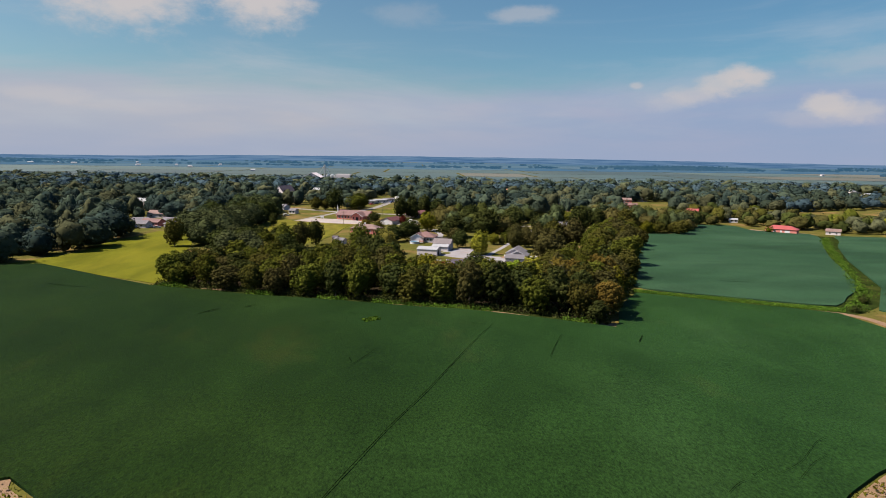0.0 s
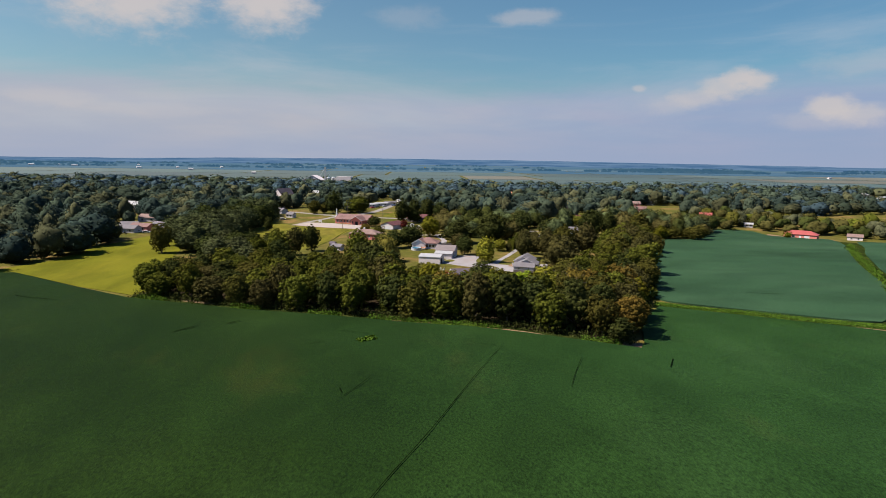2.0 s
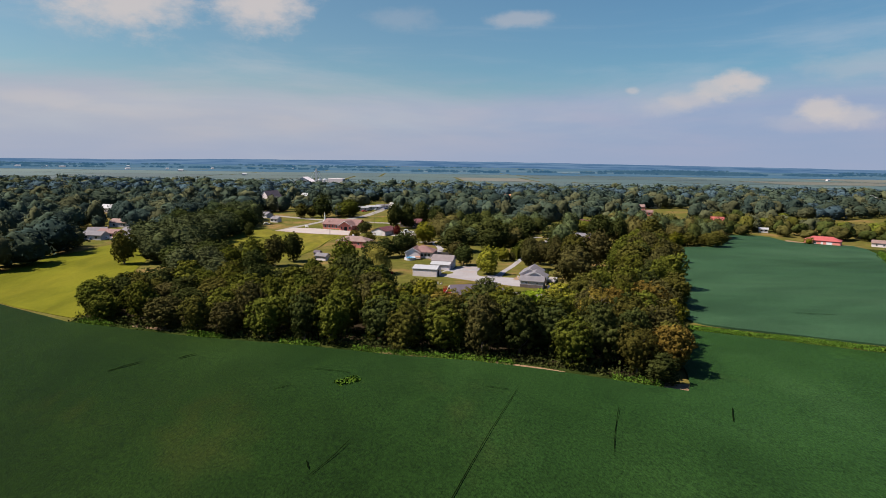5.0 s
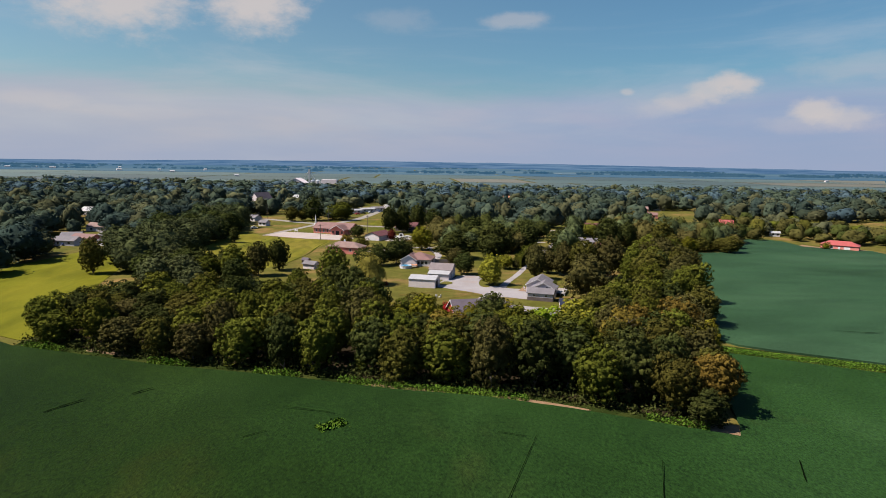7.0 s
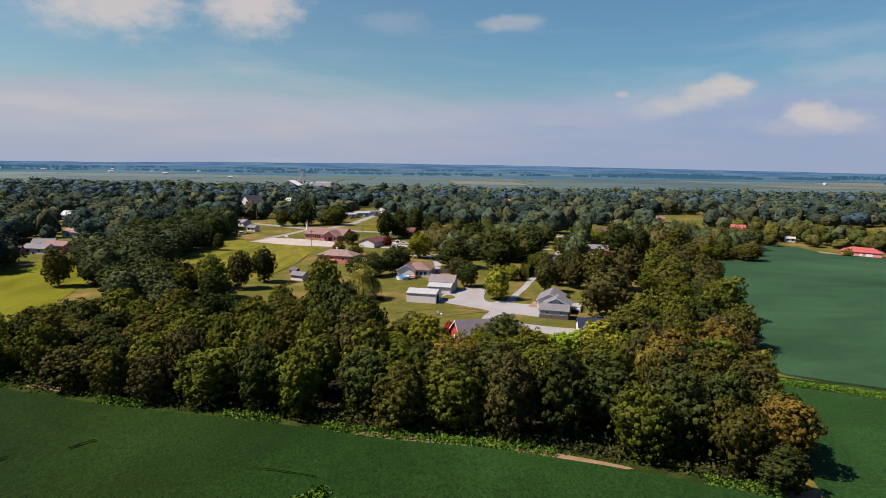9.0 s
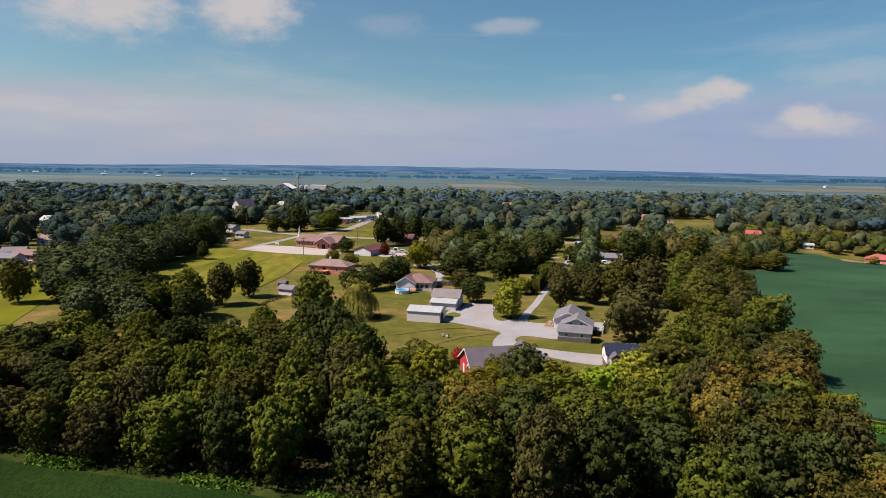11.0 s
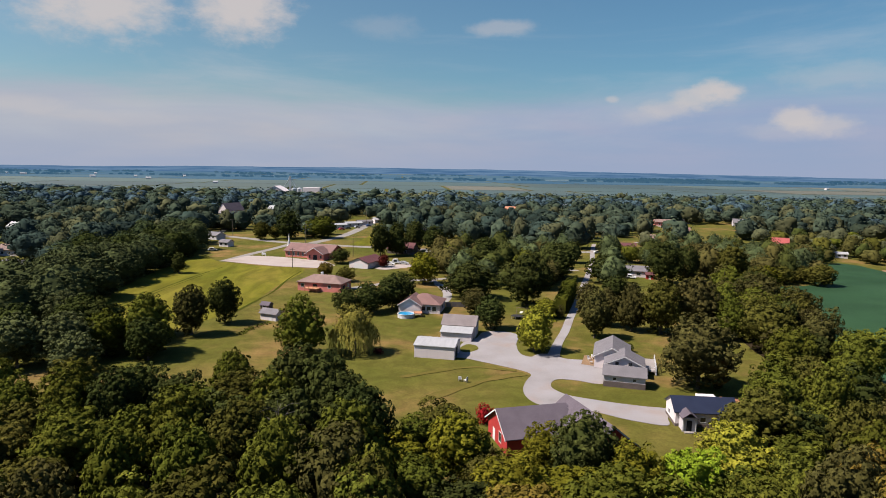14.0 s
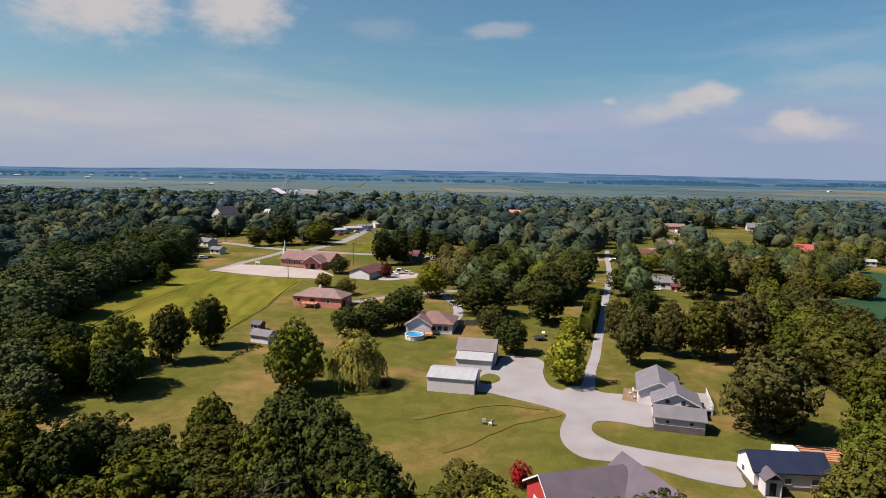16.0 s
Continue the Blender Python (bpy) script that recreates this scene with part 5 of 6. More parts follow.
def gable_roof(length, width, eave, ridge, over=0.4, thick=0.18):
    bm = bmesh.new()
    l, w = length / 2 + over, width / 2
    slope = (ridge - eave) / w
    drop = eave - slope * over
    prof = [(-w - over, drop + 0.02), (0, ridge + 0.02), (w + over, drop + 0.02), (w + over, drop + thick), (0, ridge + thick), (-w - over, drop + thick)]
    a = [bm.verts.new((-l, y, z)) for y, z in prof]
    b = [bm.verts.new((l, y, z)) for y, z in prof]
    for quad in ((0, 1, 4, 5), (1, 2, 3, 4)):
        bm.faces.new([a[i] for i in quad])
        bm.faces.new([b[i] for i in quad][::-1])
    for i in range(6):
        j = (i + 1) % 6
        bm.faces.new((a[i], a[j], b[j], b[i]))
    bmesh.ops.recalc_face_normals(bm, faces=bm.faces)
    return bm


def hip_roof(length, width, eave, ridge, over=0.5, thick=0.16):
    bm = bmesh.new()
    l, w = length / 2 + over, width / 2 + over
    r = max(l - w, 0.2)
    lo = [bm.verts.new((x, y, eave - 0.15)) for x, y in ((-l, -w), (l, -w), (l, w), (-l, w))]
    up = [bm.verts.new((x, y, eave - 0.15 + thick)) for x, y in ((-l, -w), (l, -w), (l, w), (-l, w))]
    p, q = bm.verts.new((-r, 0, ridge)), bm.verts.new((r, 0, ridge))
    bm.faces.new(lo[::-1])
    for i in range(4):
        bm.faces.new((lo[i], lo[(i + 1) % 4], up[(i + 1) % 4], up[i]))
    for f in ((up[0], up[1], q, p), (up[1], up[2], q), (up[2], up[3], p, q), (up[3], up[0], p)):
        bm.faces.new(f)
    return bm


def verge_boards(length, width, eave, ridge, over=0.4):
    """White boards along the slopes of both gables."""
    out = []
    l, w = length / 2 + over, width / 2
    slope = (ridge - eave) / w
    for x in (-l - 0.03, l - 0.03):
        for s in (-1, 1):
            bm = bmesh.new()
            pts = [(s * (w + over), eave - slope * over - 0.12), (0, ridge - 0.12), (0, ridge + 0.13), (s * (w + over), eave - slope * over + 0.13)]
            a = [bm.verts.new((x, y, z)) for y, z in pts]
            b = [bm.verts.new((x + 0.06, y, z)) for y, z in pts]
            bm.faces.new(a)
            bm.faces.new(b[::-1])
            for i in range(4):
                j = (i + 1) % 4
                bm.faces.new((a[i], b[i], b[j], a[j]))
            bmesh.ops.recalc_face_normals(bm, faces=bm.faces)
            out.append(bm)
    return out


def opening(parent, length, width, side, u, z, w, h, kind="window", frame_mat=None):
    """A window or door on one wall: side f, b (long walls), l, r (ends)."""
    deep = {"f": (-1, width / 2), "b": (1, width / 2), "l": (-1, length / 2), "r": (1, length / 2)}[side]

    def slab(u0, u1, z0, z1, out, thick):
        a, b = sorted((deep[0] * (deep[1] + out), deep[0] * (deep[1] + out - thick)))
        return box(u0, u1, a, b, z0, z1) if side in "fb" else box(a, b, u0, u1, z0, z1)

    if kind == "window":
        bm = slab(u - w / 2 - 0.1, u + w / 2 + 0.1, z - 0.1, z, 0.06, 0.1)
        for args in ((u - w / 2 - 0.1, u + w / 2 + 0.1, z + h, z + h + 0.1), (u - w / 2 - 0.1, u - w / 2, z, z + h), (u + w / 2, u + w / 2 + 0.1, z, z + h)):
            s = slab(*args, 0.06, 0.1)
            tmp = bpy.data.meshes.new("t")
            s.to_mesh(tmp)
            s.free()
            bm.from_mesh(tmp)
            bpy.data.meshes.remove(tmp)
        win = part("window", bm, frame_mat or TRIM, parent)
        part("pane", slab(u - w / 2, u + w / 2, z, z + h, 0.02, 0.04), PANE, win)
    else:
        # An opening is a dark slab on the closed wall, its inner shade painted.
        mat = {"door": TRIM, "dark_door": DARK, "garage_door": TRIM, "opening": DARK}[kind]
        part("garage_door" if kind == "garage_door" else "door", slab(u - w / 2, u + w / 2, z, z + h, 0.05, 0.08), frame_mat or mat, parent)


def house(name, x, y, turn, length, width, eave, ridge, wall, roof, label, category="house", hip=False, openings=(), boards=False, over=0.4, lift=0.0, chimney=None, group="", base=None):
    ob = thing(name, pose(x, y, land(x, y) + lift, 0, 0, turn), label, category, group)
    body = box(-length / 2, length / 2, -width / 2, width / 2, -0.3, eave) if hip else gable_wall(length, width, eave, ridge)
    part("wall", body, wall, ob)
    top = part("roof", hip_roof(length, width, eave, ridge, over) if hip else gable_roof(length, width, eave, ridge, over), roof, ob)
    if boards and not hip:
        for bm in verge_boards(length, width, eave, ridge, over):
            part("verge_board", bm, TRIM, ob, "white verge board")
    for side, u, z, w, h, kind in openings:
        opening(ob, length, width, side, u, z, w, h, kind)
    if base:
        mat, h = base
        part("plinth", box(-length / 2 - 0.04, length / 2 + 0.04, -width / 2 - 0.04, width / 2 + 0.04, -0.3, h), mat, ob)
    if chimney:
        cx, cy, h = chimney
        part("chimney", box(cx - 0.4, cx + 0.4, cy - 0.4, cy + 0.4, eave - 0.2, h, bevel=0.04), TRIM, top, "pale chimney")
    return ob


W, D = "window", "door"
# white metal shed with an open end
house("metal_shed", 7.2, 300.2, -16, 9.8, 8.0, 2.95, 3.9, WHITE_METAL, PALE_ROOF, "white sheet-metal shed with one end open", "shed", openings=(("r", -1.2, 0.0, 2.6, 2.4, "opening"),), over=0.2)
# grey-roofed garage with a white lean-to
garage = house("garage", 14.8, 318.6, -16, 8.8, 7.2, 3.4, 5.3, GREY_WALL, MAUVE_ROOF, "grey garage with a brown-grey roof behind a white lean-to", "garage", openings=(("r", -1.4, 0.0, 2.6, 2.3, "garage_door"), ("r", 1.8, 0.0, 2.4, 2.3, "garage_door")))
lean = bmesh.new()
sec = [(-7.3, -0.3), (-3.62, -0.3), (-3.62, 3.15), (-7.3, 2.25)]
va = [lean.verts.new((-4.1, a, b)) for a, b in sec]
vb = [lean.verts.new((4.1, a, b)) for a, b in sec]
lean.faces.new(va)
lean.faces.new(vb[::-1])
for i in range(4):
    lean.faces.new((va[i], vb[i], vb[(i + 1) % 4], va[(i + 1) % 4]))
bmesh.ops.recalc_face_normals(lean, faces=lean.faces)
leanto = part("lean_to", lean, WHITE_METAL, garage, "white lean-to against the front wall")
slab = bmesh.new()
sec = [(-7.6, 2.2), (-3.3, 3.25), (-3.3, 3.37), (-7.6, 2.32)]
va = [slab.verts.new((-4.3, a, b)) for a, b in sec]
vb = [slab.verts.new((4.3, a, b)) for a, b in sec]
slab.faces.new(va)
slab.faces.new(vb[::-1])
for i in range(4):
    slab.faces.new((va[i], vb[i], vb[(i + 1) % 4], va[(i + 1) % 4]))
bmesh.ops.recalc_face_normals(slab, faces=slab.faces)
part("lean_to_roof", slab, PALE_ROOF, leanto)

# white house with a brown roof, and its pool
white = house("house", 6.5, 348.6, -14, 11.5, 10, 2.9, 5.4, WHITE, BROWN_ROOF, "white house with a reddish-brown hipped roof and front wing", hip=True, openings=(("f", 0.5, 0.9, 1.2, 1.3, W), ("f", 2.2, 0.9, 1.2, 1.3, W), ("f", 3.9, 0.9, 1.2, 1.3, W), ("r", 0, 0.9, 1.4, 1.2, W)))
wing = part("wing", gable_wall(9.0, 7.0, 2.9, 5.0), WHITE, white)
wing.matrix_local = pose(-3.4, -2.6, 0, 0, 0, 90)
part("wing_roof", gable_roof(9.0, 7.0, 2.9, 5.0), BROWN_ROOF, wing)
for bm in verge_boards(9.0, 7.0, 2.9, 5.0):
    part("verge_board", bm, TRIM, wing)


def pool(x, y, r, tall):
    ob = thing("swimming_pool", pose(x, y, land(x, y)), "round white above-ground pool with blue water", "pool")
    n = 28
    bm = bmesh.new()
    rings = [[bm.verts.new((q * math.cos(i * math.tau / n), q * math.sin(i * math.tau / n), z)) for i in range(n)] for q, z in ((r, 0), (r, tall - 0.1), (r + 0.1, tall - 0.1), (r + 0.1, tall), (r - 0.14, tall), (r - 0.14, 0.1))]
    for a, b in zip(rings, rings[1:]):
        for i in range(n):
            bm.faces.new((a[i], a[(i + 1) % n], b[(i + 1) % n], b[i]))
    part("pool_wall", bm, TRIM, ob)
    bm = bmesh.new()
    bmesh.ops.create_circle(bm, cap_ends=True, segments=n, radius=r - 0.16, matrix=Matrix.Translation((0, 0, tall - 0.22)))
    part("water", bm, POOL_WATER, ob, "bright blue pool water")
    for i in range(0, n, 2):
        a = i * math.tau / n
        part("upright", upright(a, r, tall), TRIM, ob)
    deck = part("deck", box(r - 0.2, r + 2.4, -0.6, 2.4, tall - 0.12, tall), WOOD, ob, "brown wooden pool deck")
    for px, py in ((r + 0.1, -0.5), (r + 2.3, -0.5), (r + 2.3, 2.3)):
        part("deck_post", box(px - 0.06, px + 0.06, py - 0.06, py + 0.06, 0, tall + 0.9), WOOD, deck)


def upright(a, r, tall):
    bm = box(-0.07, 0.07, r, r + 0.07, 0, tall - 0.1)
    bmesh.ops.rotate(bm, verts=bm.verts, matrix=Matrix.Rotation(a, 3, "Z"))
    return bm


pool(0.3, 338.6, 2.55, 1.25)

# brick ranch house
ranch = house("house", -28.8, 382.6, -19, 17.0, 9.0, 3.3, 5.6, BRICK, TAN_ROOF, "red brick ranch house with a tan hipped roof", hip=True, openings=(("f", -6.5, 1.4, 1.2, 1.2, W), ("f", -1.6, 0.6, 1.6, 2.0, "dark_door"), ("f", 4.0, 1.5, 1.0, 1.0, W), ("r", -2, 0.1, 2.2, 2.2, "opening"), ("r", 2, 1.2, 1.2, 1.2, W)), chimney=(-1.0, 0.3, 6.4))
deck = part("deck", box(-4.6, 0.6, -7.4, -4.55, 1.35, 1.5), WOOD, ranch, "reddish wooden deck on posts")
for px in (-4.5, -2.8, -1.1, 0.5):
    part("deck_post", box(px - 0.07, px + 0.07, -7.35, -7.2, 0, 2.4), WOOD, deck)
part("deck_rail", box(-4.6, 0.6, -7.36, -7.26, 2.3, 2.42), WOOD, deck)

# brick church with its entry gable and detached steeple
church = house("church", -43.2, 469.6, -22, 25.0, 12.5, 3.3, 6.2, BRICK, BROWN_ROOF, "long red brick church with a brown roof and entry gable", "church", openings=[("f", -10.5 + 2.6 * i, 0.9, 0.9, 1.7, W) for i in range(5)] + [("l", 0, 0.2, 1.6, 2.2, D)], over=0.7)
entry = part("entry_wing", gable_wall(6.0, 9.0, 3.3, 6.0), BRICK, church)
entry.matrix_local = pose(6.8, -8.2, 0, 0, 0, 90)
part("entry_roof", gable_roof(8.0, 9.0, 3.3, 6.0, 0.6), BROWN_ROOF, entry)
for bm in verge_boards(8.0, 9.0, 3.3, 6.0, 0.6):
    part("verge_board", bm, TRIM, entry, "white verge board")
part("door", box(-3.12, -2.98, -1.0, 1.0, 0, 2.4), DARK, entry)
for s in (-3, 3):
    part("window", box(-3.1, -2.98, s - 0.45, s + 0.45, 0.9, 2.4), PANE, entry)
ob = thing("steeple", pose(-58.8, 490, 0, 0, 0, -22), "white pointed church steeple standing on the lawn", "steeple")
part("base", box(-0.9, 0.9, -0.9, 0.9, -0.2, 3.0, bevel=0.06), TRIM, ob)
bm = bmesh.new()
bmesh.ops.create_cone(bm, cap_ends=True, segments=8, radius1=0.85, radius2=0.03, depth=6.4, matrix=Matrix.Translation((0, 0, 6.2)))
part("spire", bm, TRIM, ob)

# brown-roofed houses behind the ranch
house("house", -15.5, 438.5, 62, 15, 9.5, 2.7, 4.6, WHITE, MAROON_ROOF, "white house with a maroon-brown gable roof", openings=(("l", 0, 0.0, 4.5, 2.2, "garage_door"), ("f", 2, 0.8, 1.6, 1.3, W)))
house("house", 1.5, 484, -20, 14, 9, 2.8, 5.6, DARK_BRICK, MAROON_ROOF, "dark brick house with a maroon roof under tall trees", openings=(("f", -3, 0.8, 1.4, 1.2, W), ("f", 3, 0.8, 1.4, 1.2, W)))
# small shed and playhouse
house("garden_shed", -39.2, 336.5, -28, 5.6, 3.6, 2.1, 3.1, WHITE, GREY_ROOF, "small white garden shed with a grey roof", "shed", openings=(("f", 1.0, 0.0, 1.0, 1.8, D),))
play = house("playhouse", -43.2, 349.0, -24, 3.0, 2.4, 1.7, 2.5, PLAIN_WOOD, SLATE, "small dark wooden playhouse on grass", "playhouse", openings=(("f", 0, 0.7, 1.2, 0.8, W),), over=0.25)
part("porch", box(-1.5, 1.5, -2.1, -1.22, 0.2, 0.3), PLAIN_WOOD, play)

# bungalow, its detached garage and deck
EX, EY = Vector((math.cos(radians(-20)), math.sin(radians(-20)))), Vector((-math.sin(radians(-20)), math.cos(radians(-20))))
origin = Vector((40.6, 276.2))


def yard(a, b):
    p = origin + EX * a + EY * b
    return p.x, p.y


gx, gy = yard(4.2, 2.4)
house("detached_garage", gx, gy, -20, 8.4, 4.8, 2.6, 3.9, GREY_WALL, GREY_ROOF, "small garage with grey roof and dark brick lower walls", "garage", openings=(("f", -2.0, 1.55, 0.6, 0.55, W), ("f", 2.0, 1.55, 0.6, 0.55, W)), base=(DARK_BRICK, 1.2), over=0.35)
hx, hy = yard(1.5, 18.0)
bung = house("bungalow", hx, hy, 70, 11.0, 7.8, 2.9, 4.9, WHITE, GREY_ROOF, "white bungalow with grey stepped gable roofs", openings=(("b", 2.4, 0.8, 1.2, 1.2, W), ("b", -1.6, 0.1, 1.0, 2.0, D), ("f", 1.0, 0.8, 1.4, 1.2, W)), boards=True)
wing = part("wing", gable_wall(6.6, 8.2, 2.8, 4.7), WHITE, bung)
wing.matrix_local = pose(-7.6, -2.7, 0)
part("wing_roof", gable_roof(6.6, 8.2, 2.8, 4.7), GREY_ROOF, wing)
for bm in verge_boards(6.6, 8.2, 2.8, 4.7):
    part("verge_board", bm, TRIM, wing)
for v in (1.6, -1.2):
    part("window", box(-3.37, -3.27, v - 0.35, v + 0.35, 2.7, 3.4), PANE, wing)
# Dark slab on the wall; the shade inside the porch is its colour.
part("porch_opening", box(-3.38, -3.28, -4.0, -1.9, 0.9, 2.6), DARK, wing)
dx, dy = yard(9.6, 15.6)
deck = thing("deck", pose(dx, dy, 0, 0, 0, -20), "raised deck with white railings beside the bungalow", "deck")
part("floor_boards", box(-1.6, 1.6, -5.0, 5.0, 0.7, 0.85), CONCRETE, deck)
for i in range(8):
    v = -4.9 + i * 1.4
    part("rail_post", box(1.46, 1.6, v - 0.07, v + 0.07, 0, 2.0), TRIM, deck)
for i in range(3):
    part("rail_post", box(-1.5 + i * 1.4, -1.36 + i * 1.4, -5.0, -4.86, 0, 2.0), TRIM, deck)
for z in (1.2, 1.75):
    part("rail", box(1.49, 1.57, -4.9, 4.9, z, z + 0.1), TRIM, deck)
    part("rail", box(-1.5, 1.5, -4.97, -4.89, z, z + 0.1), TRIM, deck)
drape("patio", [yard(-5.4, 13.6), yard(-2.5, 13.2), yard(-2.5, 20.5), yard(-5.0, 21.5)], 0.1, SOIL, 2.0)
for a, b in ((-3.2, 15), (-3.8, 17.5), (-2.9, 19.0)):
    x, y = yard(a, b)
    seat = thing("garden_chair", pose(x, y, 0.12, 0, 0, a * 90), "white plastic garden chair on the patio", "chair", "garden chairs")
    part("seat", box(-0.3, 0.3, -0.3, 0.3, 0.4, 0.46), TRIM, seat)
    part("backrest", box(-0.3, 0.3, 0.26, 0.32, 0.46, 1.0), TRIM, seat)
    for lx in (-0.27, 0.21):
        for ly in (-0.27, 0.21):
            part("leg", box(lx, lx + 0.06, ly, ly + 0.06, 0, 0.4), TRIM, seat)

# red house
red = house("house", 19.2, 250.0, 10, 11.6, 9.2, 3.0, 6.0, RED, SLATE, "barn-red house with dark grey roofs and white verges", openings=(("l", -1.4, 1.0, 1.0, 1.6, W), ("l", 1.6, 0.1, 1.1, 2.1, D), ("f", 1.2, 0.9, 0.9, 0.8, W), ("f", 3.6, 0.1, 1.2, 2.1, D)), boards=True, over=0.5)
wing = part("wing", gable_wall(14.0, 9.0, 2.9, 6.5), RED, red)
wing.matrix_local = pose(8.1, -4.7, 0, 0, 0, -86)
part("wing_roof", gable_roof(14.0, 9.0, 2.9, 6.5, 0.5), SLATE, wing)
for bm in verge_boards(14.0, 9.0, 2.9, 6.5, 0.5):
    part("verge_board", bm, TRIM, wing, "white verge board")
part("vent_pipe", tube(bmesh.new(), [(2.0, -1.6, 4.2), (2.0, -1.6, 5.4)], [0.12, 0.12], 8), STEEL, wing)
part("porch", box(2.0, 5.4, -6.6, -4.55, 0, 0.25), CONCRETE, red)

# navy-roofed house
navy = house("house", 52.5, 257.5, -9, 10.8, 6.2, 2.7, 4.5, WHITE, NAVY, "white house with a navy metal roof and small porch", openings=(("f", -0.6, 1.0, 0.9, 0.8, W), ("f", 3.2, 1.0, 0.9, 0.8, W), ("l", 0.8, 1.0, 0.8, 0.8, W)), over=0.3, base=(DARK_BRICK, 0.55))
part("back_room", box(0.8, 4.2, 3.05, 6.2, -0.3, 3.0, bevel=0.05), WHITE, navy, "flat white rear addition")
porch = part("porch_roof", gable_roof(2.6, 2.4, 2.5, 3.4, 0.2, 0.12), SLATE, navy)
porch.matrix_local = pose(-3.6, -4.2, 0, 0, 0, 90)
for a in (-1.1, 1.1):
    part("porch_post", box(-1.2, -1.06, a - 0.07, a + 0.07, -0.1, 2.5), TRIM, porch)
part("porch_wall", box(-1.0, 1.2, -1.15, 1.15, 0, 2.45), GREY_WALL, porch)
part("porch_door", box(-1.06, -0.98, -0.45, 0.45, 0, 2.0), DARK, porch)
part("skirting_step", box(-4.6, -2.6, -6.2, -5.5, -0.1, 0.15), CONCRETE, navy)
ob = thing("timber_stack", pose(65.4, 265.2, land(65, 265), 0, 0, -12), "orange-brown timber boards stacked behind the house", "timber")
for i in range(9):
    part("board", box(-4, 3.6 + 0.3 * math.sin(i * 2.3), -2.6 + i * 0.6, -2.15 + i * 0.6, 0, 0.22 + 0.06 * (i % 3)), WOOD, ob)
drape("concrete_pad", [(58.4, 251.5), (64, 250.4), (65.4, 255), (59.4, 256.2)], 0.1, CONCRETE, 2.0)

# east side: red-roofed brick house and neighbours
house("house", 262.7, 438, -40, 20, 9, 3.0, 5.4, BRICK, RED_ROOF, "brick house with a bright red hipped roof", hip=True, openings=(("f", -4, 0.9, 1.6, 1.3, W), ("f", 0, 0.1, 1.2, 2.1, D), ("f", 4, 0.1, 3.2, 2.2, "garage_door")))
house("house", 298.1, 434.4, -36, 9, 7, 2.6, 4.2, WHITE, TAN_ROOF, "small white house with a tan roof beyond the field", openings=(("f", -2, 0.9, 1.0, 1.0, W), ("f", 2, 0.9, 1.0, 1.0, W)))
house("barn", 232, 517, -25, 9, 8, 4.2, 7.6, RED, RED_ROOF, "small red barn with a red roof among trees", "barn", openings=(("f", 0, 0, 2.4, 2.6, D),))
house("house", 101, 414.5, -20, 11, 8, 2.7, 4.4, WHITE, GREY_ROOF, "white house with a pale grey roof under dark trees", openings=(("f", -3, 0.9, 1.2, 1.1, W), ("f", 1.5, 0.9, 1.6, 1.1, W)))
house("garden_shed", 104.5, 406.5, -20, 3.2, 2.6, 2.0, 2.8, RED, MAROON_ROOF, "small bright red garden shed", "shed", openings=(("f", 0, 0, 0.9, 1.7, D),))
house("house", 126, 497, -20, 14, 8, 2.8, 4.8, BRICK, MAROON_ROOF, "brick house with a maroon roof beside the street", openings=(("f", -4, 0.9, 1.4, 1.1, W), ("f", 4, 0.9, 1.4, 1.1, W)))
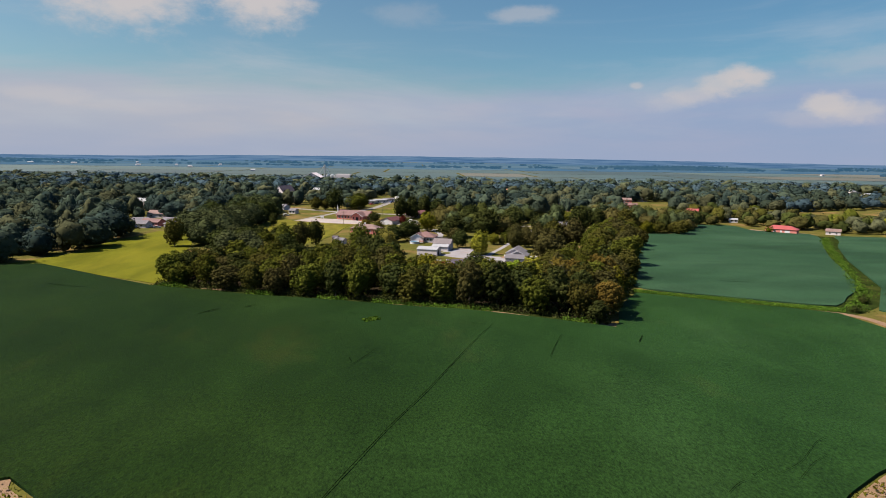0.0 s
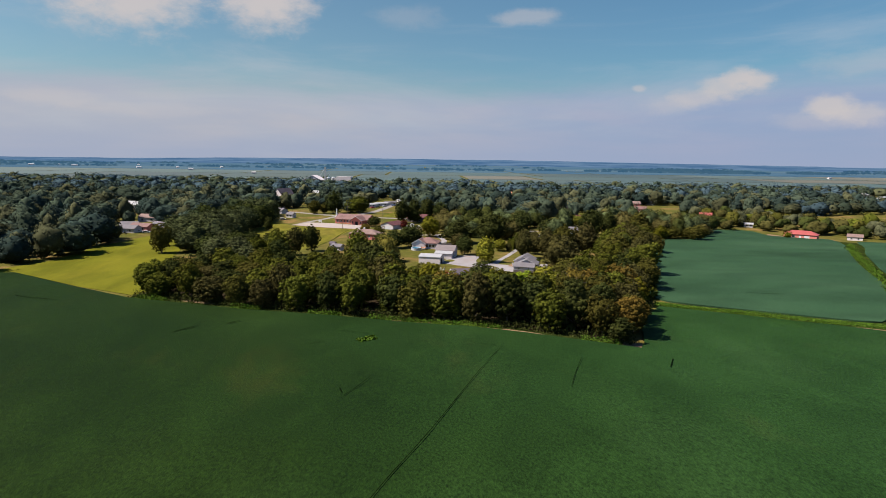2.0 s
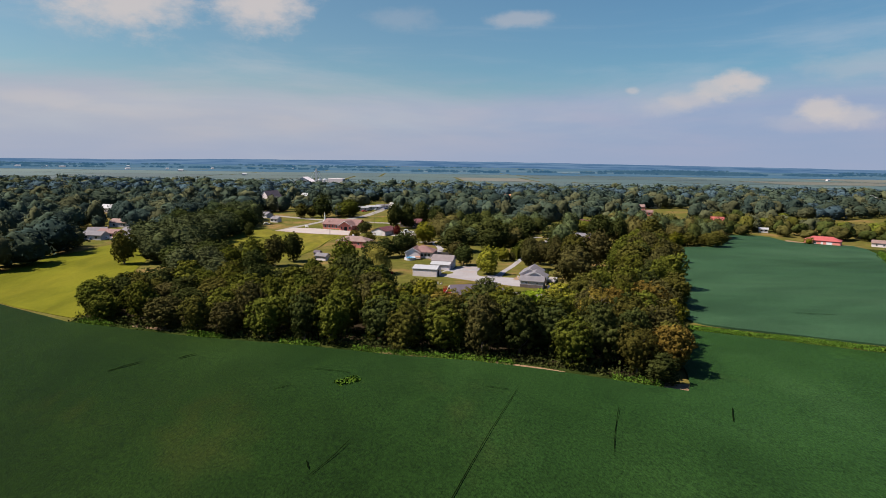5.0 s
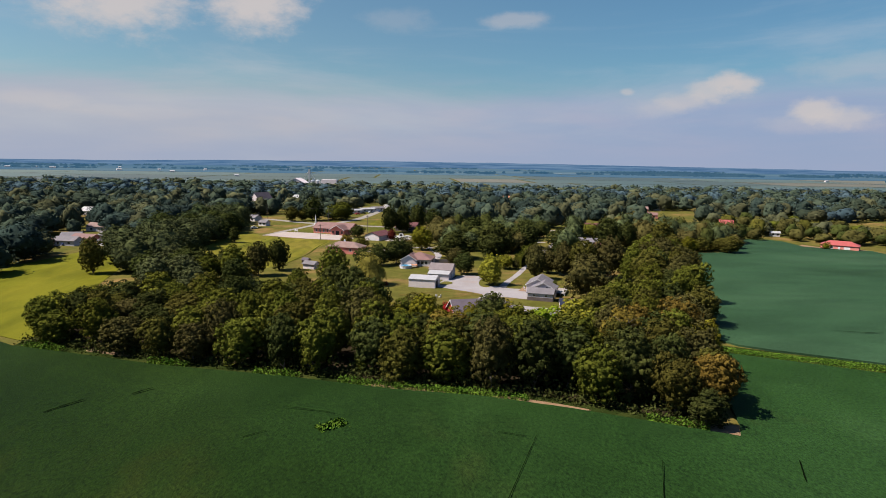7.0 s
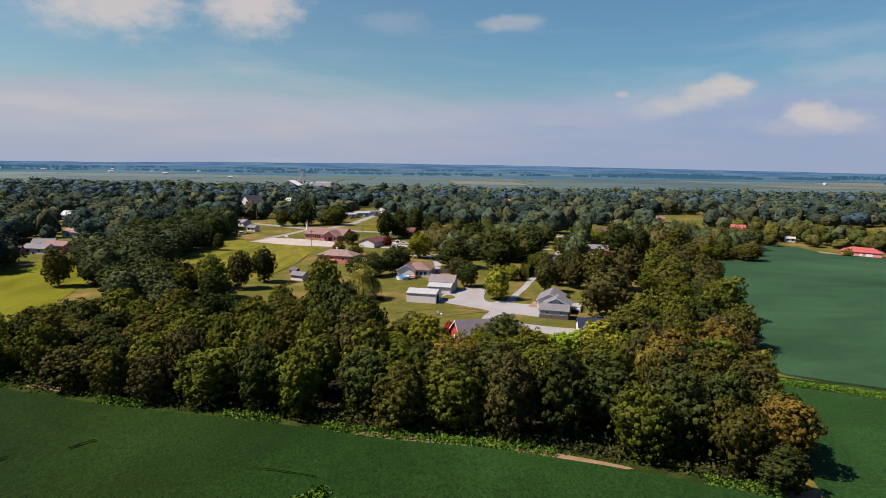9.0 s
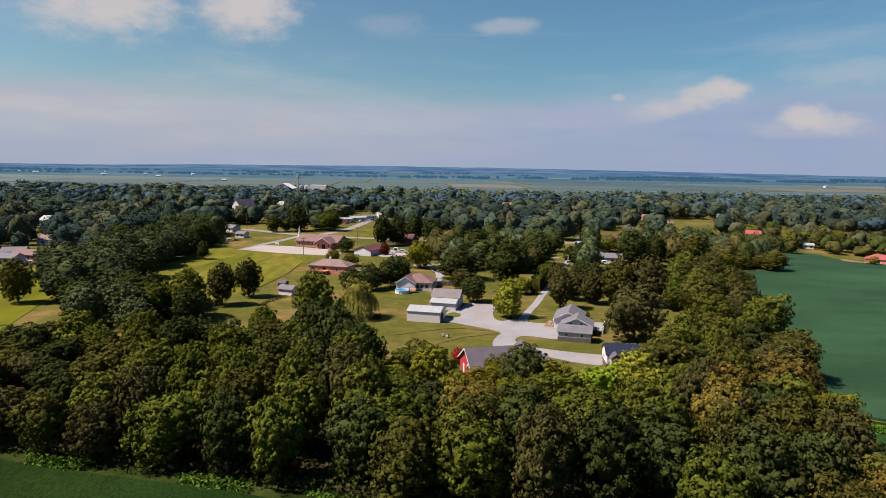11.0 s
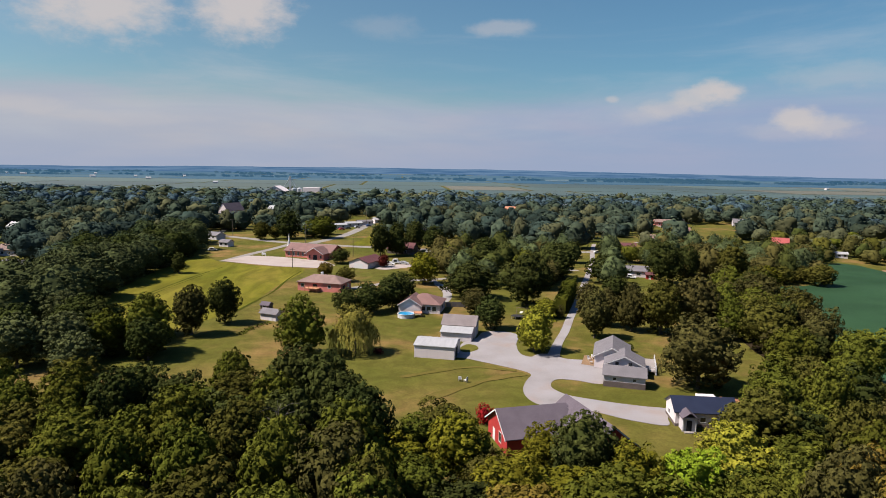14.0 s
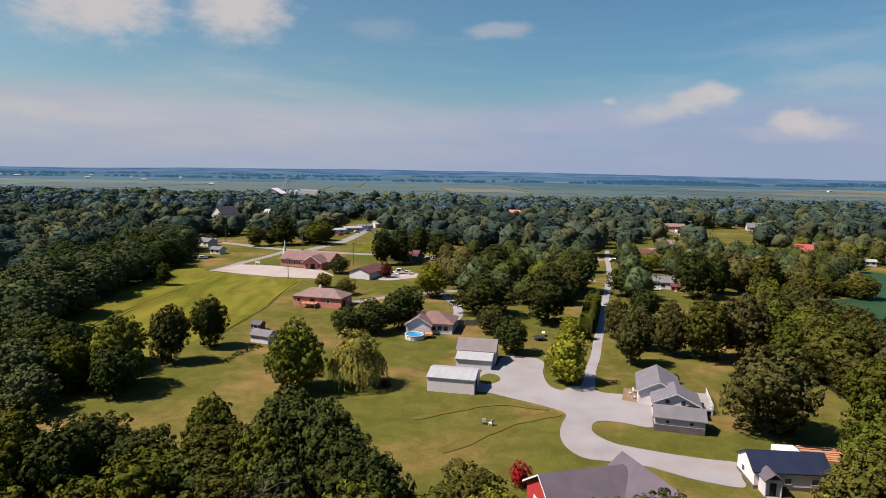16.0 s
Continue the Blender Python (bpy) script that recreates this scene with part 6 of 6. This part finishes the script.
for x, y, turn, l, w, e, r, wall, roof, words in (
    (-168, 414, -18, 13, 8, 2.8, 4.6, BRICK, BROWN_ROOF, "brick house with a brown roof at the meadow's end"), (-180, 424, 10, 10, 7, 2.7, 4.4, WHITE, GREY_ROOF, "white house with a grey roof among trees"), (-152, 404, -30, 9, 6, 2.5, 3.8, GREY_WALL, GREY_ROOF, "grey outbuilding among trees"),
    (-186, 470, -12, 14, 9, 3.0, 5.0, WHITE, TAN_ROOF, "pale house with a tan roof in the woods"), (-160, 424, -24, 12, 7, 2.7, 4.4, GREY_WALL, GREY_ROOF, "grey house with a grey roof among trees"), (-182, 398, 14, 10, 6, 2.6, 4.0, BRICK, MAROON_ROOF, "low brick house with a maroon roof"), (-112, 543, -32, 11, 7, 2.7, 4.4, GREY_WALL, GREY_ROOF, "grey house with a grey roof beside a street"), (-96, 508, -24, 6, 5, 2.5, 3.8, WHITE, GREY_ROOF, "small white outbuilding beside a field"),
    (-122, 651, -30, 13, 8, 2.8, 4.4, GREY_WALL, PALE_ROOF, "grey house with a pale metal roof"), (-44, 618, 24, 12, 6, 2.6, 3.6, WHITE, PALE_ROOF, "white mobile home with a pale roof"), (-34, 634, 24, 13, 6, 2.6, 3.6, GREY_WALL, PALE_ROOF, "grey mobile home with a pale roof"), (-26, 650, 24, 12, 6, 2.6, 3.6, WHITE, GREY_ROOF, "white mobile home with a grey roof"), (-14, 668, 24, 12, 7, 2.8, 4.4, WHITE, PALE_ROOF, "white house with a pale roof"),
    (119, 788, -15, 17, 10, 3.6, 7.2, WHITE, ORANGE_ROOF, "house with a bright terracotta roof in far trees"), (-243, 578, -20, 15, 9, 3.4, 6.2, WHITE, PALE_ROOF, "white house with a pale roof in the western woods"), (-228, 590, 30, 12, 8, 3.2, 5.4, GREY_WALL, TAN_ROOF, "grey house with a tan roof in the western woods"), (-110, 738, -20, 12, 10, 6.0, 8.6, WHITE, PALE_ROOF, "tall white two-storey house near the chapel"),
    (-122, 659, 20, 12, 7, 3.0, 4.6, WHITE, PALE_ROOF, "white house with a pale roof beside the street"), (-172, 404, -12, 12, 7, 2.7, 4.4, GREY_WALL, GREY_ROOF, "low grey house with a grey roof beside the meadow"), (-7, 708, 24, 13, 8, 3.0, 4.8, WHITE, TAN_ROOF, "white house with a tan roof at the street's end"), (190, 838, -10, 13, 8, 5.0, 7.4, WHITE, PALE_ROOF, "tall white house in far trees"), (224, 668, -12, 15, 9, 3.0, 5.0, BRICK, TAN_ROOF, "brick house with a tan roof beside a lane"), (249, 690, -12, 15, 9, 3.0, 5.0, WHITE, GREY_ROOF, "white house with a grey roof beside a lane"), (208, 600, -20, 12, 8, 2.8, 4.6, BRICK, BROWN_ROOF, "brick house with a brown roof beside a lane"), (292, 668, -20, 12, 8, 2.8, 6.0, GREY_WALL, GREY_ROOF, "grey house with a steep roof"),
    (257, 497, -20, 6, 4, 2.4, 3.4, WHITE, PALE_ROOF, "small white outbuilding among trees"), (166, 546, -18, 12, 8, 2.8, 4.6, WHITE, TAN_ROOF, "white house with a tan roof on a lawn"),
):
    house("house", x, y, turn, l, w, e, r, wall, roof, words, openings=(("f", -l / 4, 0.9, 1.4, 1.2, W), ("f", l / 4, 0.9, 1.4, 1.2, W), ("f", 0, 0.0, 1.0, 2.0, D)))
chapel = house("chapel", -144, 714, 60, 20, 11, 6.0, 12.0, WHITE, SLATE, "tall white chapel with a steep brown roof", "church", openings=[("l", 0, 0.2, 2, 2.6, D)] + [("b", -7 + 3.5 * i, 1.6, 1.0, 2.6, W) for i in range(5)])


# grain elevator on the skyline
def elevator(x, y):
    ob = thing("grain_elevator", pose(x, y, 0, 0, 0, -10), "white grain storage hall with a tall steel leg", "grain elevator")
    part("hall_wall", gable_wall(24, 30, 9.0, 16.5), WHITE_METAL, ob).matrix_local = pose(0, 0, 0, 0, 0, 90)
    part("hall_roof", gable_roof(24, 30, 9.0, 16.5, 0.6, 0.4), WHITE_METAL, ob).matrix_local = pose(0, 0, 0, 0, 0, 90)
    leg = part("leg", box(17, 19.4, -1, 1, -0.3, 30), STEEL, ob)
    for s in (-1, 1):
        part("spout", tube(bmesh.new(), [(18, 0, 29), (18 + 9 * s, 0, 15)], [0.4, 0.4], 6), STEEL, leg)
    for cx in (23, 31):
        bm = bmesh.new()
        bmesh.ops.create_cone(bm, cap_ends=True, segments=20, radius1=3.8, radius2=3.8, depth=13, matrix=Matrix.Translation((cx, 2, 6.3)))
        silo = part("bin", bm, STEEL, ob)
        bm = bmesh.new()
        bmesh.ops.create_cone(bm, cap_ends=True, segments=20, radius1=3.9, radius2=0.3, depth=2.2, matrix=Matrix.Translation((cx, 2, 13.9)))
        part("bin_roof", bm, STEEL, silo)
    part("white_building", box(38, 62, -4, 8, -0.3, 15, bevel=0.1), WHITE_METAL, ob)


elevator(-166, 1062)
for x, y, l, w, words in ((590, 800, 46, 16, "long low pale shed in the eastern farmland"), (-860, 2350, 30, 14, "pale farm buildings on the far hills"),
                          (-430, 1720, 26, 14, "white farmhouse far off"), (-1300, 2500, 60, 18, "pale quarry buildings on the far hills"), (1250, 1900, 30, 12, "pale farm sheds far off"), (-964, 2274, 44, 26, "white farm sheds far off"), (-720, 2083, 46, 24, "long white farm shed far off"), (-749, 2500, 40, 26, "white farm buildings far off"), (-1504, 2577, 70, 30, "pale quarry buildings on the far hills"), (-1420, 2600, 60, 30, "pale quarry buildings on the far hills"), (-1190, 2800, 40, 24, "white farm buildings far off"), (637, 892, 52, 20, "long low pale shed in the eastern farmland"), (-480, 2700, 36, 24, "white farm buildings far off")):
    house("farm_building", x, y, -5 + x % 37, l * (0.25 + 0.3 * (x % 7) / 7), w * 0.6, 3.5, 6, WHITE, PALE_ROOF, words, "farm building")


# ---- poles, vehicles and small things ----


def pole(x, y, tall, arm=True, turn=0):
    ob = thing("utility_pole", pose(x, y, land(x, y), 0, 0, turn), "weathered wooden utility pole", "pole", "utility poles")
    part("shaft", tube(bmesh.new(), [(0, 0, -0.3), (0, 0, tall)], [0.16, 0.10], 8), PLAIN_WOOD, ob)
    if arm:
        part("crossarm", box(-1.2, 1.2, -0.07, 0.07, tall - 0.7, tall - 0.55), PLAIN_WOOD, ob)
        for a in (-1.1, 0.0, 1.1):
            part("insulator", tube(bmesh.new(), [(a, 0, tall - 0.55), (a, 0, tall - 0.3)], [0.05, 0.04], 6), STEEL, ob)


for x, y, t, a in ((-54, 519, 12, 20), (-23.7, 469, 11, 20), (-48, 432, 9, 20), (14, 498, 12, 20), (-105, 559, 11, 20), (-24, 640, 11, 100), (117, 505, 11, 30), (176, 517, 11, 30)):
    pole(x, y, t, True, a)


def wire(a, b):
    p, q = Vector(a), Vector(b)
    pts = [p.lerp(q, i / 12) - Vector((0, 0, 1.2 * 4 * (i / 12) * (1 - i / 12))) for i in range(13)]
    tagged(new("power_cable", mesh_of(tube(bmesh.new(), pts, [0.03] * 13, 4), "power_cable", DARK)), "thin dark power cable slung between poles", "cable")


wire((-105, 559, 10.6), (-54, 519, 11.6))
wire((-54, 519, 11.6), (14, 498, 11.6))
wire((14, 498, 11.6), (117, 505, 10.6))


def car(x, y, turn, colour, tall=1.45, long=4.5):
    ob = thing("car", pose(x, y, land(x, y) + 0.08, 0, 0, turn), f"parked {colour} car on a drive", "car", "parked cars")
    l, w = long / 2, 0.88
    bm = bmesh.new()
    prof = [(-l, 0.35), (l, 0.35), (l, 0.75), (l * 0.55, 0.9), (l * 0.2, tall), (-l * 0.65, tall), (-l * 0.95, 0.95), (-l, 0.9)]
    a = [bm.verts.new((px, -w, pz)) for px, pz in prof]
    b = [bm.verts.new((px, w, pz)) for px, pz in prof]
    bm.faces.new(a)
    bm.faces.new(b[::-1])
    for i in range(len(prof)):
        j = (i + 1) % len(prof)
        bm.faces.new((a[i], b[i], b[j], a[j]))
    bmesh.ops.recalc_face_normals(bm, faces=bm.faces)
    bmesh.ops.bevel(bm, geom=list(bm.edges), offset=0.06, segments=1, affect="EDGES")
    part("body", bm, CAR_PAINT[colour], ob)
    for s in (-1, 1):
        part("side_window", box(-l * 0.55, l * 0.15, s * (w + 0.01) - 0.01, s * (w + 0.01) + 0.01, 0.95, tall - 0.12), PANE, ob)
        for px in (-l * 0.62, l * 0.62):
            bm = bmesh.new()
            bmesh.ops.create_cone(bm, cap_ends=True, segments=14, radius1=0.33, radius2=0.33, depth=0.22, matrix=Matrix.Translation((px, s * (w - 0.08), 0.27)) @ Matrix.Rotation(radians(90), 4, "X"))
            part("wheel", bm, RUBBER, ob)
    part("windscreen", box(l * 0.22, l * 0.5, -w * 0.8, w * 0.8, tall - 0.42, tall - 0.4), PANE, ob)


for x, y, a, c, t in ((-5, 441.5, -15, "white", 1.5), (1.5, 444, -20, "silver", 1.5), (-2, 446, -12, "white", 2.2), (94, 408, -20, "black", 1.7), (96.5, 407.2, -20, "white", 1.8), (-36, 612, 30, "black", 1.5), (-30, 622, 30, "silver", 1.5), (-40, 604, 30, "red", 1.5), (-22, 634, 30, "blue", 1.5), (108, 486, 10, "silver", 1.5),
                      (112, 489, 10, "white", 1.5), (16, 485, -15, "silver", 1.5), (20, 486.5, -15, "black", 1.5), (-166, 404, 20, "white", 1.6), (-160, 400, 15, "silver", 1.5), (-172, 402, 40, "blue", 1.5), (216, 648, 70, "white", 1.6), (-98, 488, 20, "white", 1.7)):
    car(x, y, a, c, t)


def trampoline(x, y):
    ob = thing("trampoline", pose(x, y, land(x, y)), "round black garden trampoline on the lawn", "trampoline")
    bm = bmesh.new()
    bmesh.ops.create_cone(bm, cap_ends=True, segments=20, radius1=1.8, radius2=1.8, depth=0.05, matrix=Matrix.Translation((0, 0, 0.85)))
    part("mat", bm, DARK, ob)
    for i in range(6):
        a = i * math.tau / 6
        part("leg", tube(bmesh.new(), [(1.75 * math.cos(a), 1.75 * math.sin(a), 0), (1.75 * math.cos(a), 1.75 * math.sin(a), 0.86)], [0.04, 0.04], 5), STEEL, ob)


trampoline(34.0, 336.5)
ob = thing("swing_set", pose(36.5, 341.5, 0, 0, 0, -20), "garden swing frame with a white slide", "swing")
for s in (-1.6, 1.6):
    for d in (-0.9, 0.9):
        part("leg", tube(bmesh.new(), [(s, d, 0), (s, 0, 2.2)], [0.06, 0.05], 5), PLAIN_WOOD, ob)
part("top_bar", tube(bmesh.new(), [(-1.8, 0, 2.2), (1.8, 0, 2.2)], [0.06, 0.06], 5), PLAIN_WOOD, ob)
part("slide", box(-0.4, 0.4, -2.2, -0.2, 0.9, 1.1), TRIM, ob, "white slide")
for x, y in ((10.6, 280.2), (11.8, 279.6)):
    ob = thing("garden_chair", pose(x, y, land(x, y), 0, 0, x * 50), "pale garden chair on the open lawn", "chair", "garden chairs")
    part("seat", box(-0.35, 0.35, -0.35, 0.35, 0.4, 0.48), TRIM, ob)
    part("backrest", box(-0.35, 0.35, 0.3, 0.37, 0.48, 1.15), TRIM, ob)
    for lx in (-0.3, 0.24):
        for ly in (-0.3, 0.24):
            part("leg", box(lx, lx + 0.06, ly, ly + 0.06, 0, 0.4), TRIM, ob)
ob = thing("church_sign", pose(-68, 470, 0, 0, 0, -20), "low white church sign on the grass", "sign")
part("board", box(-1.2, 1.2, -0.1, 0.1, 0.7, 1.7), TRIM, ob)
for s in (-1.0, 1.0):
    part("post", box(s - 0.08, s + 0.08, -0.08, 0.08, 0, 0.7), TRIM, ob)
ob = thing("fence", pose(17.5, 352.5, 0), "pale wooden fence panels beside the white house", "fence")
for i in range(6):
    part("fence_panel", box(-6 + i * 2, -4.06 + i * 2, -0.05, 0.05, 0, 1.7), CONCRETE, ob)
